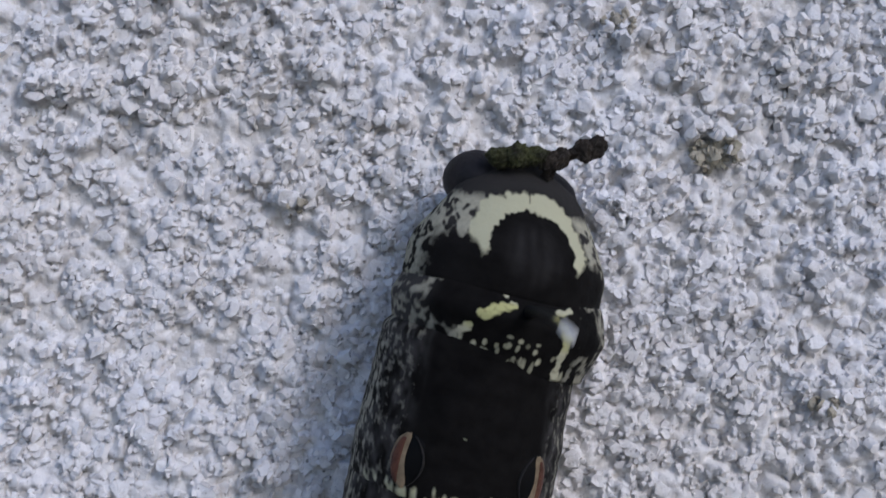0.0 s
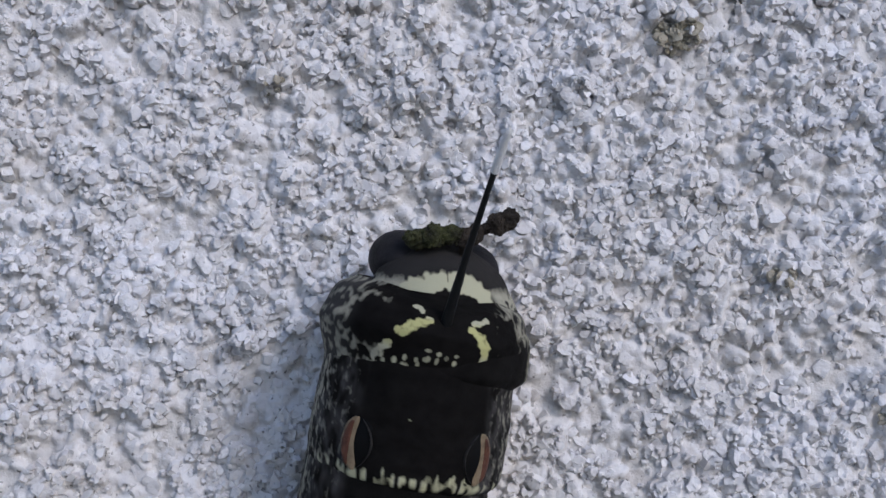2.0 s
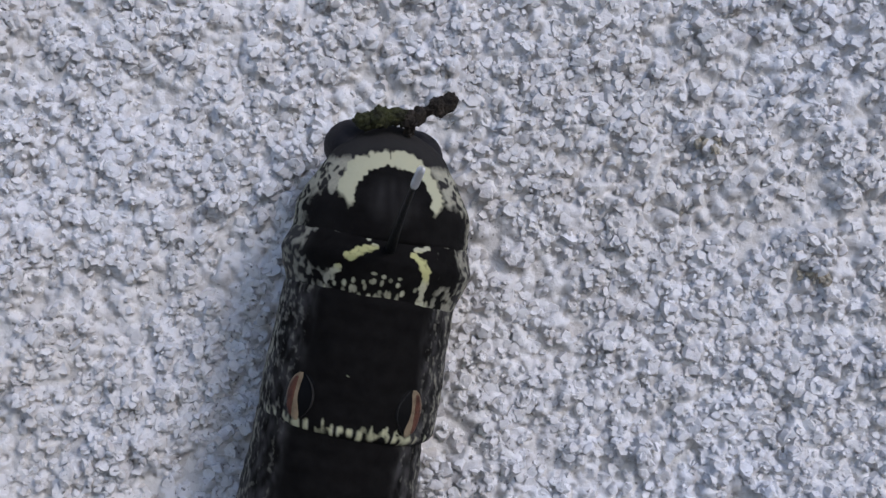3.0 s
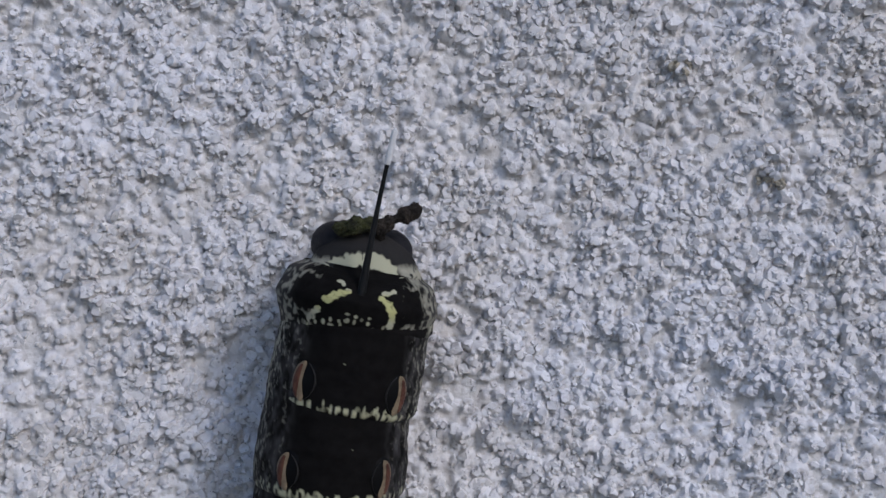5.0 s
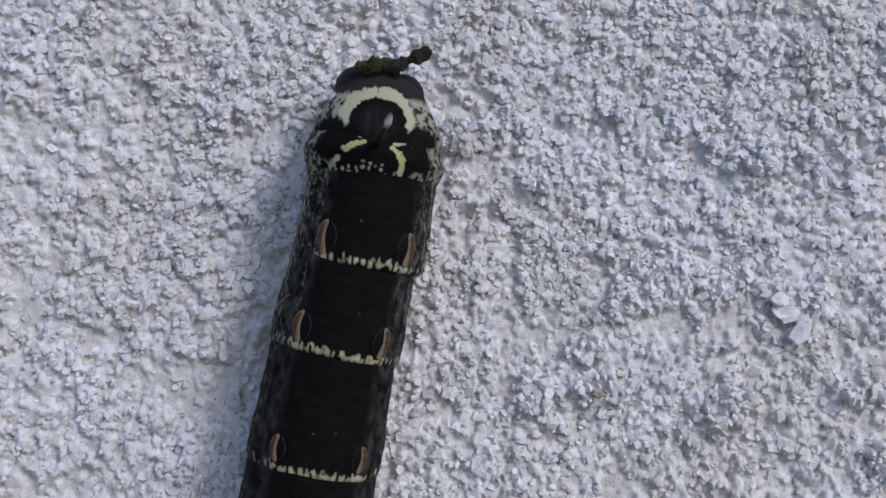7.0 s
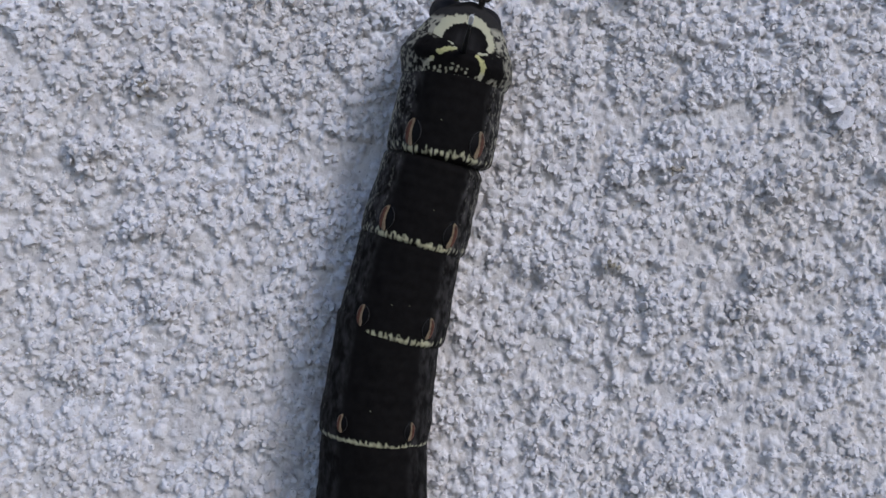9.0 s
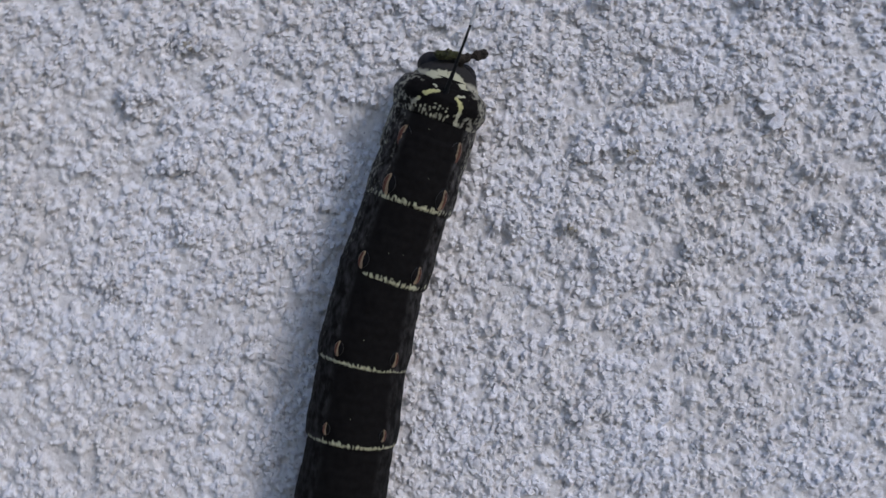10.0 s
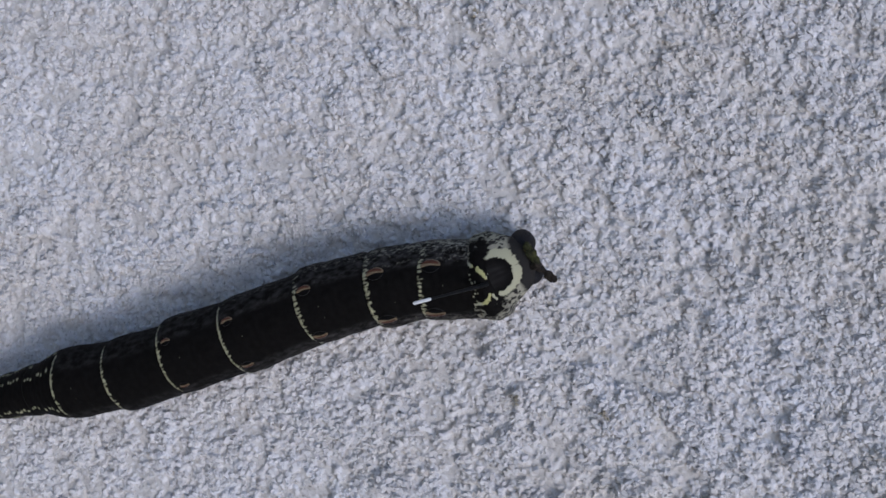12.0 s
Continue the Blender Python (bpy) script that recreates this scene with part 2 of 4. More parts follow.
LUMPS_LOW = [(-21.2, 15.4, 1.7), (-26.0, 9.9, 1.7), (-22.4, 4.9, 1.4), (6.4, 1.8, 1.4), (11.6, 2.5, 1.1), (14.9, -0.6, 1.3), (22.4, 0.7, 1.3), (21.2, -1.1, 1.1),
             (16.2, 9.1, 1.6), (17.5, 14.1, 1.3), (15.3, 11.5, 1.1), (12.2, 8.9, 1.6), (23.8, 7.8, 1.8), (32.7, 8.7, 1.6), (33.7, 4.7, 1.6), (-19.2, 12.6, 1.2),
             (-21.2, -0.9, 1.2), (-27.3, -5.5, 1.4), (14.5, -13.4, 1.9), (-25.7, -37.4, 1.9)]
LUMPS = LUMPS_TOP + LUMPS_MIDDLE + LUMPS_LOW


def lattice_noise(x, z, cell, seed):
    """Smooth value noise over the wall, 0 to 1."""
    g = np.random.default_rng(seed).random((256, 256))
    u, w = x / cell + 400.3, z / cell + 400.7
    i, j = np.floor(u).astype(int), np.floor(w).astype(int)
    a, b = u - i, w - j
    a, b = a * a * (3 - 2 * a), b * b * (3 - 2 * b)
    i, j, i2, j2 = i % 256, j % 256, (i + 1) % 256, (j + 1) % 256
    return (g[i, j] * (1 - a) + g[i2, j] * a) * (1 - b) + (g[i, j2] * (1 - a) + g[i2, j2] * a) * b


def crowd(x, z):
    """How thickly the grit lies, 0 to 1: it gathers in ragged clusters and leaves bare trowelled patches."""
    c = 0.40 * lattice_noise(x, z, 2.9, 11) + 0.38 * lattice_noise(x, z, 1.25, 12) + 0.22 * lattice_noise(x, z, 0.55, 13)
    return np.clip((c - 0.36) / 0.20, 0, 1)


def bed(x, z):
    """Height of the bed that the grit lies in, in millimetres out of the wall: a nearly flat coat, thicker in ledges."""
    heap = crowd(x, z)
    high = 0.14 * (lattice_noise(x, z, 6.5, 1) - 0.5) + 0.17 * (lattice_noise(x, z, 2.3, 2) - 0.5) + 0.20 * heap * heap * (3 - 2 * heap)
    ragged = 0.9 * (lattice_noise(x, z, 0.75, 5) - 0.5) + 0.5 * (lattice_noise(x, z, 0.3, 6) - 0.5)
    for lx, lz, r in LUMPS:
        d = np.sqrt((x - lx) ** 2 + 1.7 * (z - lz) ** 2) / r + ragged
        high = high + (0.17 + 0.24 * r) * np.clip((1.05 - d) / 0.45, 0, 1)
    return high


SEEN = (-49.0, 51.0, -58.0, 57.0)   # the stretch that comes into view
NEAR = (-16.0, 34.0, 14.0, 57.0)   # the stretch that is passed closest


def steps(a, b, c, d, e, f):
    """Grid lines: coarse out of view, fine in view, finest where passed close."""
    return np.concatenate([np.arange(a, b, 0.60), np.arange(b, c, 0.16), np.arange(c, d, 0.10), np.arange(d, e, 0.16), np.arange(e, f, 0.60)])


GRID_X = steps(X0, SEEN[0], NEAR[0], NEAR[1], SEEN[1], X1 + 0.01)
GRID_Z = steps(Z0, SEEN[2], NEAR[2], NEAR[3], SEEN[3] + 0.5, Z1 + 0.01)


def grit_relief():
    """The coat's heights: thousands of broken, flat-topped stones bedded in it and fused under thick paint."""
    gx, gz = np.meshgrid(GRID_X, GRID_Z, indexing="ij")
    heap = crowd(gx, gz)
    crumb = 0.26 * (lattice_noise(gx, gz, 0.34, 4) - 0.5) + 0.16 * (lattice_noise(gx, gz, 0.17, 7) - 0.5)
    high = bed(gx, gz) + crumb * (0.35 + 0.65 * heap)
    ground = high.copy()
    painted = np.zeros(high.shape, bool)
    # the stones' edges are ragged
    wx = gx + 0.20 * (lattice_noise(gx, gz, 0.26, 8) - 0.5) + 0.12 * (lattice_noise(gx, gz, 0.14, 14) - 0.5)
    wz = gz + 0.20 * (lattice_noise(gx, gz, 0.26, 9) - 0.5) + 0.12 * (lattice_noise(gx, gz, 0.14, 15) - 0.5)
    r2 = np.random.default_rng(21)
    n = 112000
    x, z = r2.uniform(X0, X1, n), r2.uniform(Z0, Z1, n)
    # lower down the render was trowelled flatter, and its grit lies sparser, flatter and crisper
    flat = (z < NEAR[2]) | (x < NEAR[0]) | (x > NEAR[1])
    few = np.where(flat, 0.20, 0.38)
    keep = r2.random(n) < few + (1 - few) * crowd(x, z)
    x, z, flat = x[keep], z[keep], flat[keep]
    n = len(x)
    rad = 0.17 + 0.27 * r2.random(n) ** 1.5 + 0.32 * r2.random(n) ** 14
    up = np.minimum(rad, 0.46) * r2.uniform(0.35, 0.90, n)
    rad, up, rim = rad * np.where(flat, 0.88, 1.0), up * np.where(flat, 0.72, 1.0), np.where(flat, 0.20, 0.36)
    tilt = r2.normal(0, 0.22, (n, 2))
    spin = r2.uniform(0, 2 * np.pi, n)[:, None] + np.arange(5) * 2 * np.pi / 5 + r2.normal(0, 0.28, (n, 5))
    cs, sn, far = np.cos(spin), np.sin(spin), rad[:, None] * r2.uniform(0.62, 1.05, (n, 5))
    i0, i1 = np.searchsorted(GRID_X, x - rad * 1.4), np.searchsorted(GRID_X, x + rad * 1.4)
    j0, j1 = np.searchsorted(GRID_Z, z - rad * 1.4), np.searchsorted(GRID_Z, z + rad * 1.4)
    ci, cj = np.clip(np.searchsorted(GRID_X, x), 0, len(GRID_X) - 1), np.clip(np.searchsorted(GRID_Z, z), 0, len(GRID_Z) - 1)
    for k in range(n):
        if i1[k] <= i0[k] or j1[k] <= j0[k]:
            continue
        g = ground[ci[k], cj[k]]
        lift = high[ci[k], cj[k]] - g
        if lift > 0.22 and k % 2:
            continue
        a, b = slice(i0[k], i1[k]), slice(j0[k], j1[k])
        dx, dz = wx[a, b] - x[k], wz[a, b] - z[k]
        d = np.maximum.reduce([(dx * cs[k, m] + dz * sn[k, m]) / far[k, m] for m in range(5)])
        h = g + min(0.6 * lift, 0.26) + up[k] * np.clip((1 - d) / rim[k], 0, 1) ** 0.6 + tilt[k, 0] * dx + tilt[k, 1] * dz + 0.6 * crumb[a, b]
        patch = high[a, b]
        painted[a, b] |= (d < 1) & (h > patch)
        np.maximum(patch, np.where(d < 1, h, -9), out=patch)
    # the paint rounds every edge a little
    near = (gx > NEAR[0]) & (gx < NEAR[1]) & (gz > NEAR[2]) & (gz < NEAR[3])
    for side in (np.where(near, 0.13, 0.07), np.where(near, 0.08, 0.0)):
        soft = high.copy()
        soft[1:-1] += side[1:-1] * (high[:-2] + high[2:] - 2 * high[1:-1])
        high = soft.copy()
        high[:, 1:-1] += side[:, 1:-1] * (soft[:, :-2] + soft[:, 2:] - 2 * soft[:, 1:-1])
    # pinholes left by bubbles
    n = 9000
    x, z = r2.uniform(X0 + 1, X1 - 1, n), r2.uniform(Z0 + 1, Z1 - 1, n)
    rad, deep = r2.uniform(0.10, 0.20, n), r2.uniform(0.2, 0.5, n)
    i0, i1 = np.searchsorted(GRID_X, x - rad), np.searchsorted(GRID_X, x + rad)
    j0, j1 = np.searchsorted(GRID_Z, z - rad), np.searchsorted(GRID_Z, z + rad)
    for k in range(n):
        d2 = ((GRID_X[i0[k]:i1[k]] - x[k])[:, None] ** 2 + (GRID_Z[j0[k]:j1[k]] - z[k])[None, :] ** 2) / rad[k] ** 2
        high[i0[k]:i1[k], j0[k]:j1[k]] -= deep[k] * np.clip(1 - d2, 0, 1)
    return high, painted


HIGH, PAINTED = grit_relief()


def relief(x, z):
    """Height of the painted grit at a place, in millimetres out of the wall."""
    i, j = np.clip(np.searchsorted(GRID_X, x), 0, len(GRID_X) - 1), np.clip(np.searchsorted(GRID_Z, z), 0, len(GRID_Z) - 1)
    return HIGH[i, j]


def build_wall():
    bm = bmesh.new()
    bmesh.ops.create_cube(bm, size=1)
    bmesh.ops.scale(bm, vec=(3.2, 0.24, 2.6), verts=bm.verts)
    bmesh.ops.translate(bm, vec=(0, 0.1206, 0.1), verts=bm.verts)
    bmesh.ops.bevel(bm, geom=bm.edges[:], offset=0.004, segments=2, affect="EDGES")
    me = bpy.data.meshes.new("wall_north")
    bm.to_mesh(me)
    bm.free()
    me.materials.append(MAT_COAT)
    wall = tagged(new("wall_north", me), "outdoor wall coated with rough white-painted render", "wall", kind="structure")
    # the coarse coat
    gx, gz = np.meshgrid(GRID_X, GRID_Z, indexing="ij")
    gy = -HIGH
    edge = np.minimum.reduce([gx - X0, X1 - gx, gz - Z0, Z1 - gz])
    gy += 2.5 * np.clip(1 - edge / 4.0, 0, 1) ** 2
    v = np.stack([gx, gy, gz], -1).reshape(-1, 3) * MM
    idx = np.arange(gx.size).reshape(gx.shape)
    f = np.stack([idx[:-1, :-1], idx[1:, :-1], idx[1:, 1:], idx[:-1, 1:]], -1).reshape(-1, 4)
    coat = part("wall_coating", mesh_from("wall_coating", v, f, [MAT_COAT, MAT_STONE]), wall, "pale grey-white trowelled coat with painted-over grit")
    # gaps between the stones keep the coat's darker tone, crevice shade included
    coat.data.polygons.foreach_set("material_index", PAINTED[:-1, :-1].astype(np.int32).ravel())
    tagged(coat, kind="structure")
    # the grit, too much to count
    fine_shapes, fine_faces = chip_shapes(2, 24)
    low_shapes, low_faces = chip_shapes(1, 24)
    verts, faces, at = [], [], 0
    near = NEAR

    plates, far_plates = plate_shapes(40), plate_shapes(40, 6)

    def strew(count, x0, x1, z0, z1, lo, hi, thick, lean, layer=0.0, bare=0.34, clear=False):
        """Flakes over a stretch: sizes from lo to hi, thickness, how far they lean, how high the layer lies over the coat."""
        nonlocal at
        x, z = rng.uniform(x0, x1, count), rng.uniform(z0, z1, count)
        keep = rng.random(count) < bare + (1 - bare) * crowd(x, z)
        if clear:
            keep &= (x < near[0]) | (x > near[1]) | (z < near[2]) | (z > near[3])
        x, z = x[keep], z[keep]
        s = lo + (hi - lo) * rng.random(len(x)) ** 1.8
        y = -relief(x, z) - layer * rng.uniform(0.3, 1.0, len(x))
        a, b = scatter_chips(*(far_plates if clear else plates), np.stack([x, y, z], -1) * MM, s * MM, thick * rng.uniform(0.6, 1.25, len(x)) / s, lean)
        verts.append(a), faces.append(b + at)
        at += len(a)
    strew(10500, *near, 0.17, 0.46, 0.19, 0.21, 0.0, 0.34)
    strew(8000, *near, 0.13, 0.36, 0.18, 0.28, 0.16, 0.0)
    strew(5000, *near, 0.08, 0.20, 0.12, 0.36, 0.08, 0.15)
    strew(36000, *SEEN, 0.18, 0.50, 0.20, 0.23, 0.0, 0.20, True)
    strew(20000, *SEEN, 0.14, 0.40, 0.20, 0.30, 0.20, 0.0, True)
    chips = part("stone_chips", mesh_from("stone_chips", np.concatenate(verts), np.concatenate(faces), [MAT_CHIP], True, 48), wall, "white-painted angular grit of the render")
    tagged(chips, kind="stuff")
    # the lumps that stand out, each a stone of several chips grown together
    for k, (x, z, r) in enumerate(LUMPS):
        r *= 1.15
        n = int(10 + 13 * r)
        a, d = rng.uniform(0, 2 * np.pi, n), r * np.sqrt(rng.random(n)) * 0.95
        px, pz = x + d * np.cos(a), z + 0.75 * d * np.sin(a)
        s = rng.uniform(0.16, 0.36, n) * (0.8 + 0.2 * r)
        py = -relief(px, pz) - 0.24 - 0.3 * s * rng.uniform(-1.0, 1.5, n)
        v, f = scatter_chips(fine_shapes, fine_faces, np.stack([px, py, pz], -1) * MM, s * MM, rng.uniform(0.6, 0.95, n), 0.5)
        part("stone", mesh_from("stone", v, f, [MAT_CHIP], True, 44), wall)
    # single stones round the caterpillar's tail end, proud of the rest
    singles = [mesh_from("stone", shape * np.array([1.0, 0.5, 0.85]) * size * MM, fine_faces, [MAT_CHIP], True, 34)
               for shape, size in zip(fine_shapes, np.linspace(0.28, 0.50, 16))]
    for k in range(250):
        x, z = rng.uniform(-11, 25), rng.uniform(33, 55)
        high = float(relief(np.array([x]), np.array([z]))[0]) - rng.uniform(0.0, 0.16)
        stone = part("stone", singles[k % 16], wall)
        stone.matrix_local = pose(x * MM, -high * MM, z * MM, rng.normal(0, 20), rng.uniform(0, 360), rng.normal(0, 20))
    # a long flake standing off the wall, and mossy grit under two lumps
    v, f = scatter_chips(fine_shapes, fine_faces, np.array([[26.9, -0.95, 14.3], [28.2, -0.95, 12.4], [27.5, -0.90, 13.4], [27.0, -0.8, 13.6], [28.4, -0.85, 13.0]]) * MM, np.array([0.72, 0.85, 0.75, 0.6, 0.6]) * MM, np.array([0.55, 0.6, 0.6, 0.6, 0.6]), 0.3)
    part("flake", mesh_from("flake", v, f, [MAT_CHIP], True, 44), wall)
    for x, z, r, n in ((16.4, 49.3, 0.95, 70), (25.4, 33.3, 0.7, 15), (20.7, 39.3, 0.6, 15), (-0.5, 47.2, 0.5, 5), (12.6, 54.4, 0.7, 26), (11.6, 2.0, 0.8, 8), (16.0, 8.8, 0.7, 7), (-22.2, 14.6, 0.8, 8)):
        a, d = rng.uniform(0, 2 * np.pi, n), r * np.sqrt(rng.random(n))
        px, pz = x + d * np.cos(a), z + 0.7 * d * np.sin(a)
        py = -relief(px, pz) - rng.uniform(0.18, 0.48, n)
        v, f = scatter_chips(low_shapes, low_faces, np.stack([px, py, pz], -1) * MM, rng.uniform(0.14, 0.32, n) * MM, rng.uniform(0.5, 0.9, n), 0.6)
        part("moss_patch", mesh_from("moss_patch", v, f, [MAT_MOSS], False), wall, "dull olive moss and dirt in the render")
    return wall


build_wall()


def build_ground():
    bm = bmesh.new()
    bmesh.ops.create_grid(bm, x_segments=24, y_segments=24, size=400)
    bmesh.ops.translate(bm, vec=(0, 0, -1.2), verts=bm.verts)
    me = bpy.data.meshes.new("ground")
    bm.to_mesh(me)
    bm.free()
    me.materials.append(MAT_GROUND)
    tagged(new("ground", me), "plain grey-brown ground at the wall's foot", "ground", kind="structure")


build_ground()

# ---- the caterpillar ----
# Every piece has its front rim at its origin, the head's way along +y and the back up along +z, in millimetres.
AXIS = 4.35   # height of the body's middle over the wall


def fleck(u, s, seed, du, ds):
    return noise.noise(Vector((u / du + seed * 7.3, s / ds + seed * 3.1, seed * 1.7)))


def smooth(a, b, x):
    x = min(max((x - a) / (b - a), 0.0), 1.0)
    return x * x * (3 - 2 * x)


def body_piece(length, front, radius_x, radius_z, marks, rows, seed, around=180, notch=0.0):
    """A ring of skin from front (ahead of the origin) back over length. radius_x, radius_z: by s, the way back from the rim; marks: (angle, s) -> pigment, yellow, flank; notch: how far the rear edge draws in on the back."""
    ss = np.linspace(-front, length, rows)
    verts, pig, yel, fla = [], [], [], []
    for s in ss:
        rx, rz = radius_x(s), radius_z(s)
        for k in range(around):
            a = 2 * math.pi * k / around
            ca, sa = math.cos(a), math.sin(a)
            ang = math.degrees(math.atan2(sa, ca))
            fold = 0.012 * math.cos(s * 2 * math.pi / 0.78) * smooth(0.2, 0.8, s)
            w = 1 + fold / 3.7 + 0.014 * noise.noise(Vector((ca * 2.2, sa * 2.2 + seed, s * 0.9))) + 0.006 * noise.noise(Vector((ca * 9, sa * 9 + seed, s * 3.3)))
            drawn = s - notch * smooth(0.5 * length, length, s) * math.exp(-(ang / 34) ** 2) if notch else s
            verts.append((rx * w * sa, -drawn, rz * w * (ca if ca > 0 else ca * 0.88)))
            p, y, fl = marks(ang, s)
            pig.append(p), yel.append(y), fla.append(fl)
    n = around
    idx = np.arange(rows * n).reshape(rows, n)
    nxt = np.roll(idx, -1, axis=1)
    faces = np.stack([idx[:-1], nxt[:-1], nxt[1:], idx[1:]], -1).reshape(-1, 4)
    me = mesh_from("body", np.array(verts) * MM, faces, [MAT_SKIN])
    for name, values in (("pigment", pig), ("yellow", yel), ("flank", fla)):
        me.attributes.new(name, "FLOAT", "POINT").data.foreach_set("value", np.array(values, np.float32))
    return me


def rim_dots(seed, count, spread, deep, big, gaps=0.12):
    """Places and sizes of the cream dashes along a ring's front rim: short teeth that point along the body."""
    r = random.Random(seed)
    out = []
    for k in range(count):
        u = spread * (2 * (k + 0.5) / count - 1) + r.uniform(-0.09, 0.09)
        if r.random() < gaps:
            continue
        out.append((u, r.uniform(0.05, deep), r.uniform(0.050, 0.085) * big, r.uniform(0.13, 0.25) * big, r.uniform(0.62, 0.95)))
    return out


def dot_field(dots, u, s):
    best = 0.0
    for du, ds, ru, rs, b in dots:
        x = abs(u - du)
        if x < 0.35:
            d = math.hypot(x / ru, (s - ds) / rs)
            best = max(best, b * (1 - smooth(0.6, 1.5, d)))
    return best


def dash(u, s, u0, s0, u1, s1, w):
    """1 on a rounded stroke from (u0, s0) to (u1, s1), 0 off it."""
    lx, ly = u1 - u0, s1 - s0
    q = min(max(((u - u0) * lx + (s - s0) * ly) / (lx * lx + ly * ly), 0.0), 1.0)
    return 1 - smooth(0.75, 1.35, math.hypot(u - u0 - q * lx, s - s0 - q * ly) / w)


def ring_marks(seed, pale, beads):
    """Black back, a row of cream flecks along the front rim (fused into a beaded line on the front rings), speckled flanks."""
    sparse = 0.30 if pale > 1.4 else 0.07
    dots = rim_dots(seed, 31, 2.8, 0.22, 1.18, sparse) + rim_dots(seed + 1, 18, 2.75, 0.46, 0.85, sparse) + rim_dots(seed + 2, 44, 4.6, 0.5, 0.85, 0.25)
    if beads:
        r = random.Random(seed + 4)
        dots = [(0.22 * k + r.uniform(-0.05, 0.05), r.uniform(0.08, 0.20), r.uniform(0.08, 0.13), r.uniform(0.10, 0.19), r.uniform(0.6, 0.95)) for k in range(-21, 22) if r.random() > 0.06]
        dots += rim_dots(seed, 27, 2.7, 0.30, 1.0, 0.2)
    dots += [(-0.62, 2.55, 0.04, 0.04, 0.55), (0.55, 2.35, 0.035, 0.035, 0.5), (1.25, 3.1, 0.035, 0.035, 0.5)]

    def marks(ang, s):
        a, u = abs(ang), 3.75 * math.radians(ang)
        flank = min(1.0, 0.25 + 0.75 * pale) * smooth(33, 46, a) * max(0.0, 0.35 + 0.9 * fleck(u, s, seed + 5, 0.45, 0.8) + 0.5 * fleck(u, s, seed + 6, 0.15, 0.3))
        p, y = 0.88 * dot_field(dots, u, s), 0.62 - 0.12 * smooth(25, 55, a)
        # streaky speckles down the flank, with a broken pale line at its upper edge
        sp = fleck(u, s, seed + 2, 0.17, 0.40) + 0.8 * fleck(u, s, seed + 3, 0.08, 0.16)
        lineish = math.exp(-((a - 44) / 3.0) ** 2) * 0.28
        low = smooth(50, 85, a) * 0.55
        side = pale * smooth(-0.45, 0.9, sp) * smooth(38, 50, a) * (0.23 + 0.17 * smooth(55, 80, a)) + min(pale, 1.0) * (0.70 * lineish + 0.62 * low) * smooth(-0.5, 0.7, sp)
        side = max(side, min(pale, 1.0) * smooth(44, 58, a) * (1 - smooth(0.4, 1.0, s)) * 0.46 * smooth(-0.2, 0.6, sp))
        if side > p:
            p, y = side, 0.12 + 0.15 * smooth(0.2, 0.9, sp)
        return p, y, flank
    return marks


def ellipsoid(a, b, c, level=3):
    v, f = ico(level)
    return v * np.array([a, b, c]), f


def lens(half_w, half_l, high, side=0.0, n=28, rings=7):
    """A low lens-shaped boss lying in the xy plane; side bends it into a half moon."""
    verts, faces = [(side * half_w, 0, high)], []
    for i in range(1, rings + 1):
        q = i / rings
        for k in range(n):
            a = 2 * math.pi * k / n
            y = half_l * q * math.sin(a)
            x = half_w * q * math.cos(a) + side * half_w * (1 - (y / half_l) ** 2)
            verts.append((x, y, high * math.cos(q * math.pi / 2) - 0.05 * (q == 1)))
    tri = [(0, 1 + k, 1 + (k + 1) % n) for k in range(n)]
    for i in range(rings - 1):
        for k in range(n):
            a, b = 1 + i * n + k, 1 + i * n + (k + 1) % n
            tri += [(a, a + n, b + n), (a, b + n, b)]
    return np.array(verts), np.array(tri)


def on_side(v, ang, s, r, lift=0.0):
    """Lay flat points (x across, y along) on the ring's skin at that angle from the back."""
    a = math.radians(ang)
    out = []
    for x, y, z in v:
        t = a + x / r
        rr = r + z + lift
        out.append((rr * math.sin(t), -s + y, rr * math.cos(t)))
    return np.array(out)


def half_lens(half_w, half_l, inner, outer, trim, high, n=22, across=7):
    """A pointed half-moon boss: from inner to outer of the half width, its ends trimmed to that share of the length."""
    verts = []
    for i in range(n + 1):
        y = trim * half_l * (2 * i / n - 1)
        w = half_w * (1 - (y / half_l) ** 2) ** 0.75
        for k in range(across):
            q = k / (across - 1)
            x = inner * half_w * 0.5 * (1 + w / half_w) * (y / half_l * 0.5 + 1) + (outer * w - inner * half_w * 0.5) * q
            verts.append((x, y, high * math.sin(math.pi * (0.08 + 0.84 * q)) - 0.05 * (k in (0, across - 1) or i in (0, n))))
    tri = []
    for i in range(n):
        for k in range(across - 1):
            a, b = i * across + k, (i + 1) * across + k
            tri += [(a, a + 1, b + 1), (a, b + 1, b)]
    return np.array(verts), np.array(tri)


EYES = {}


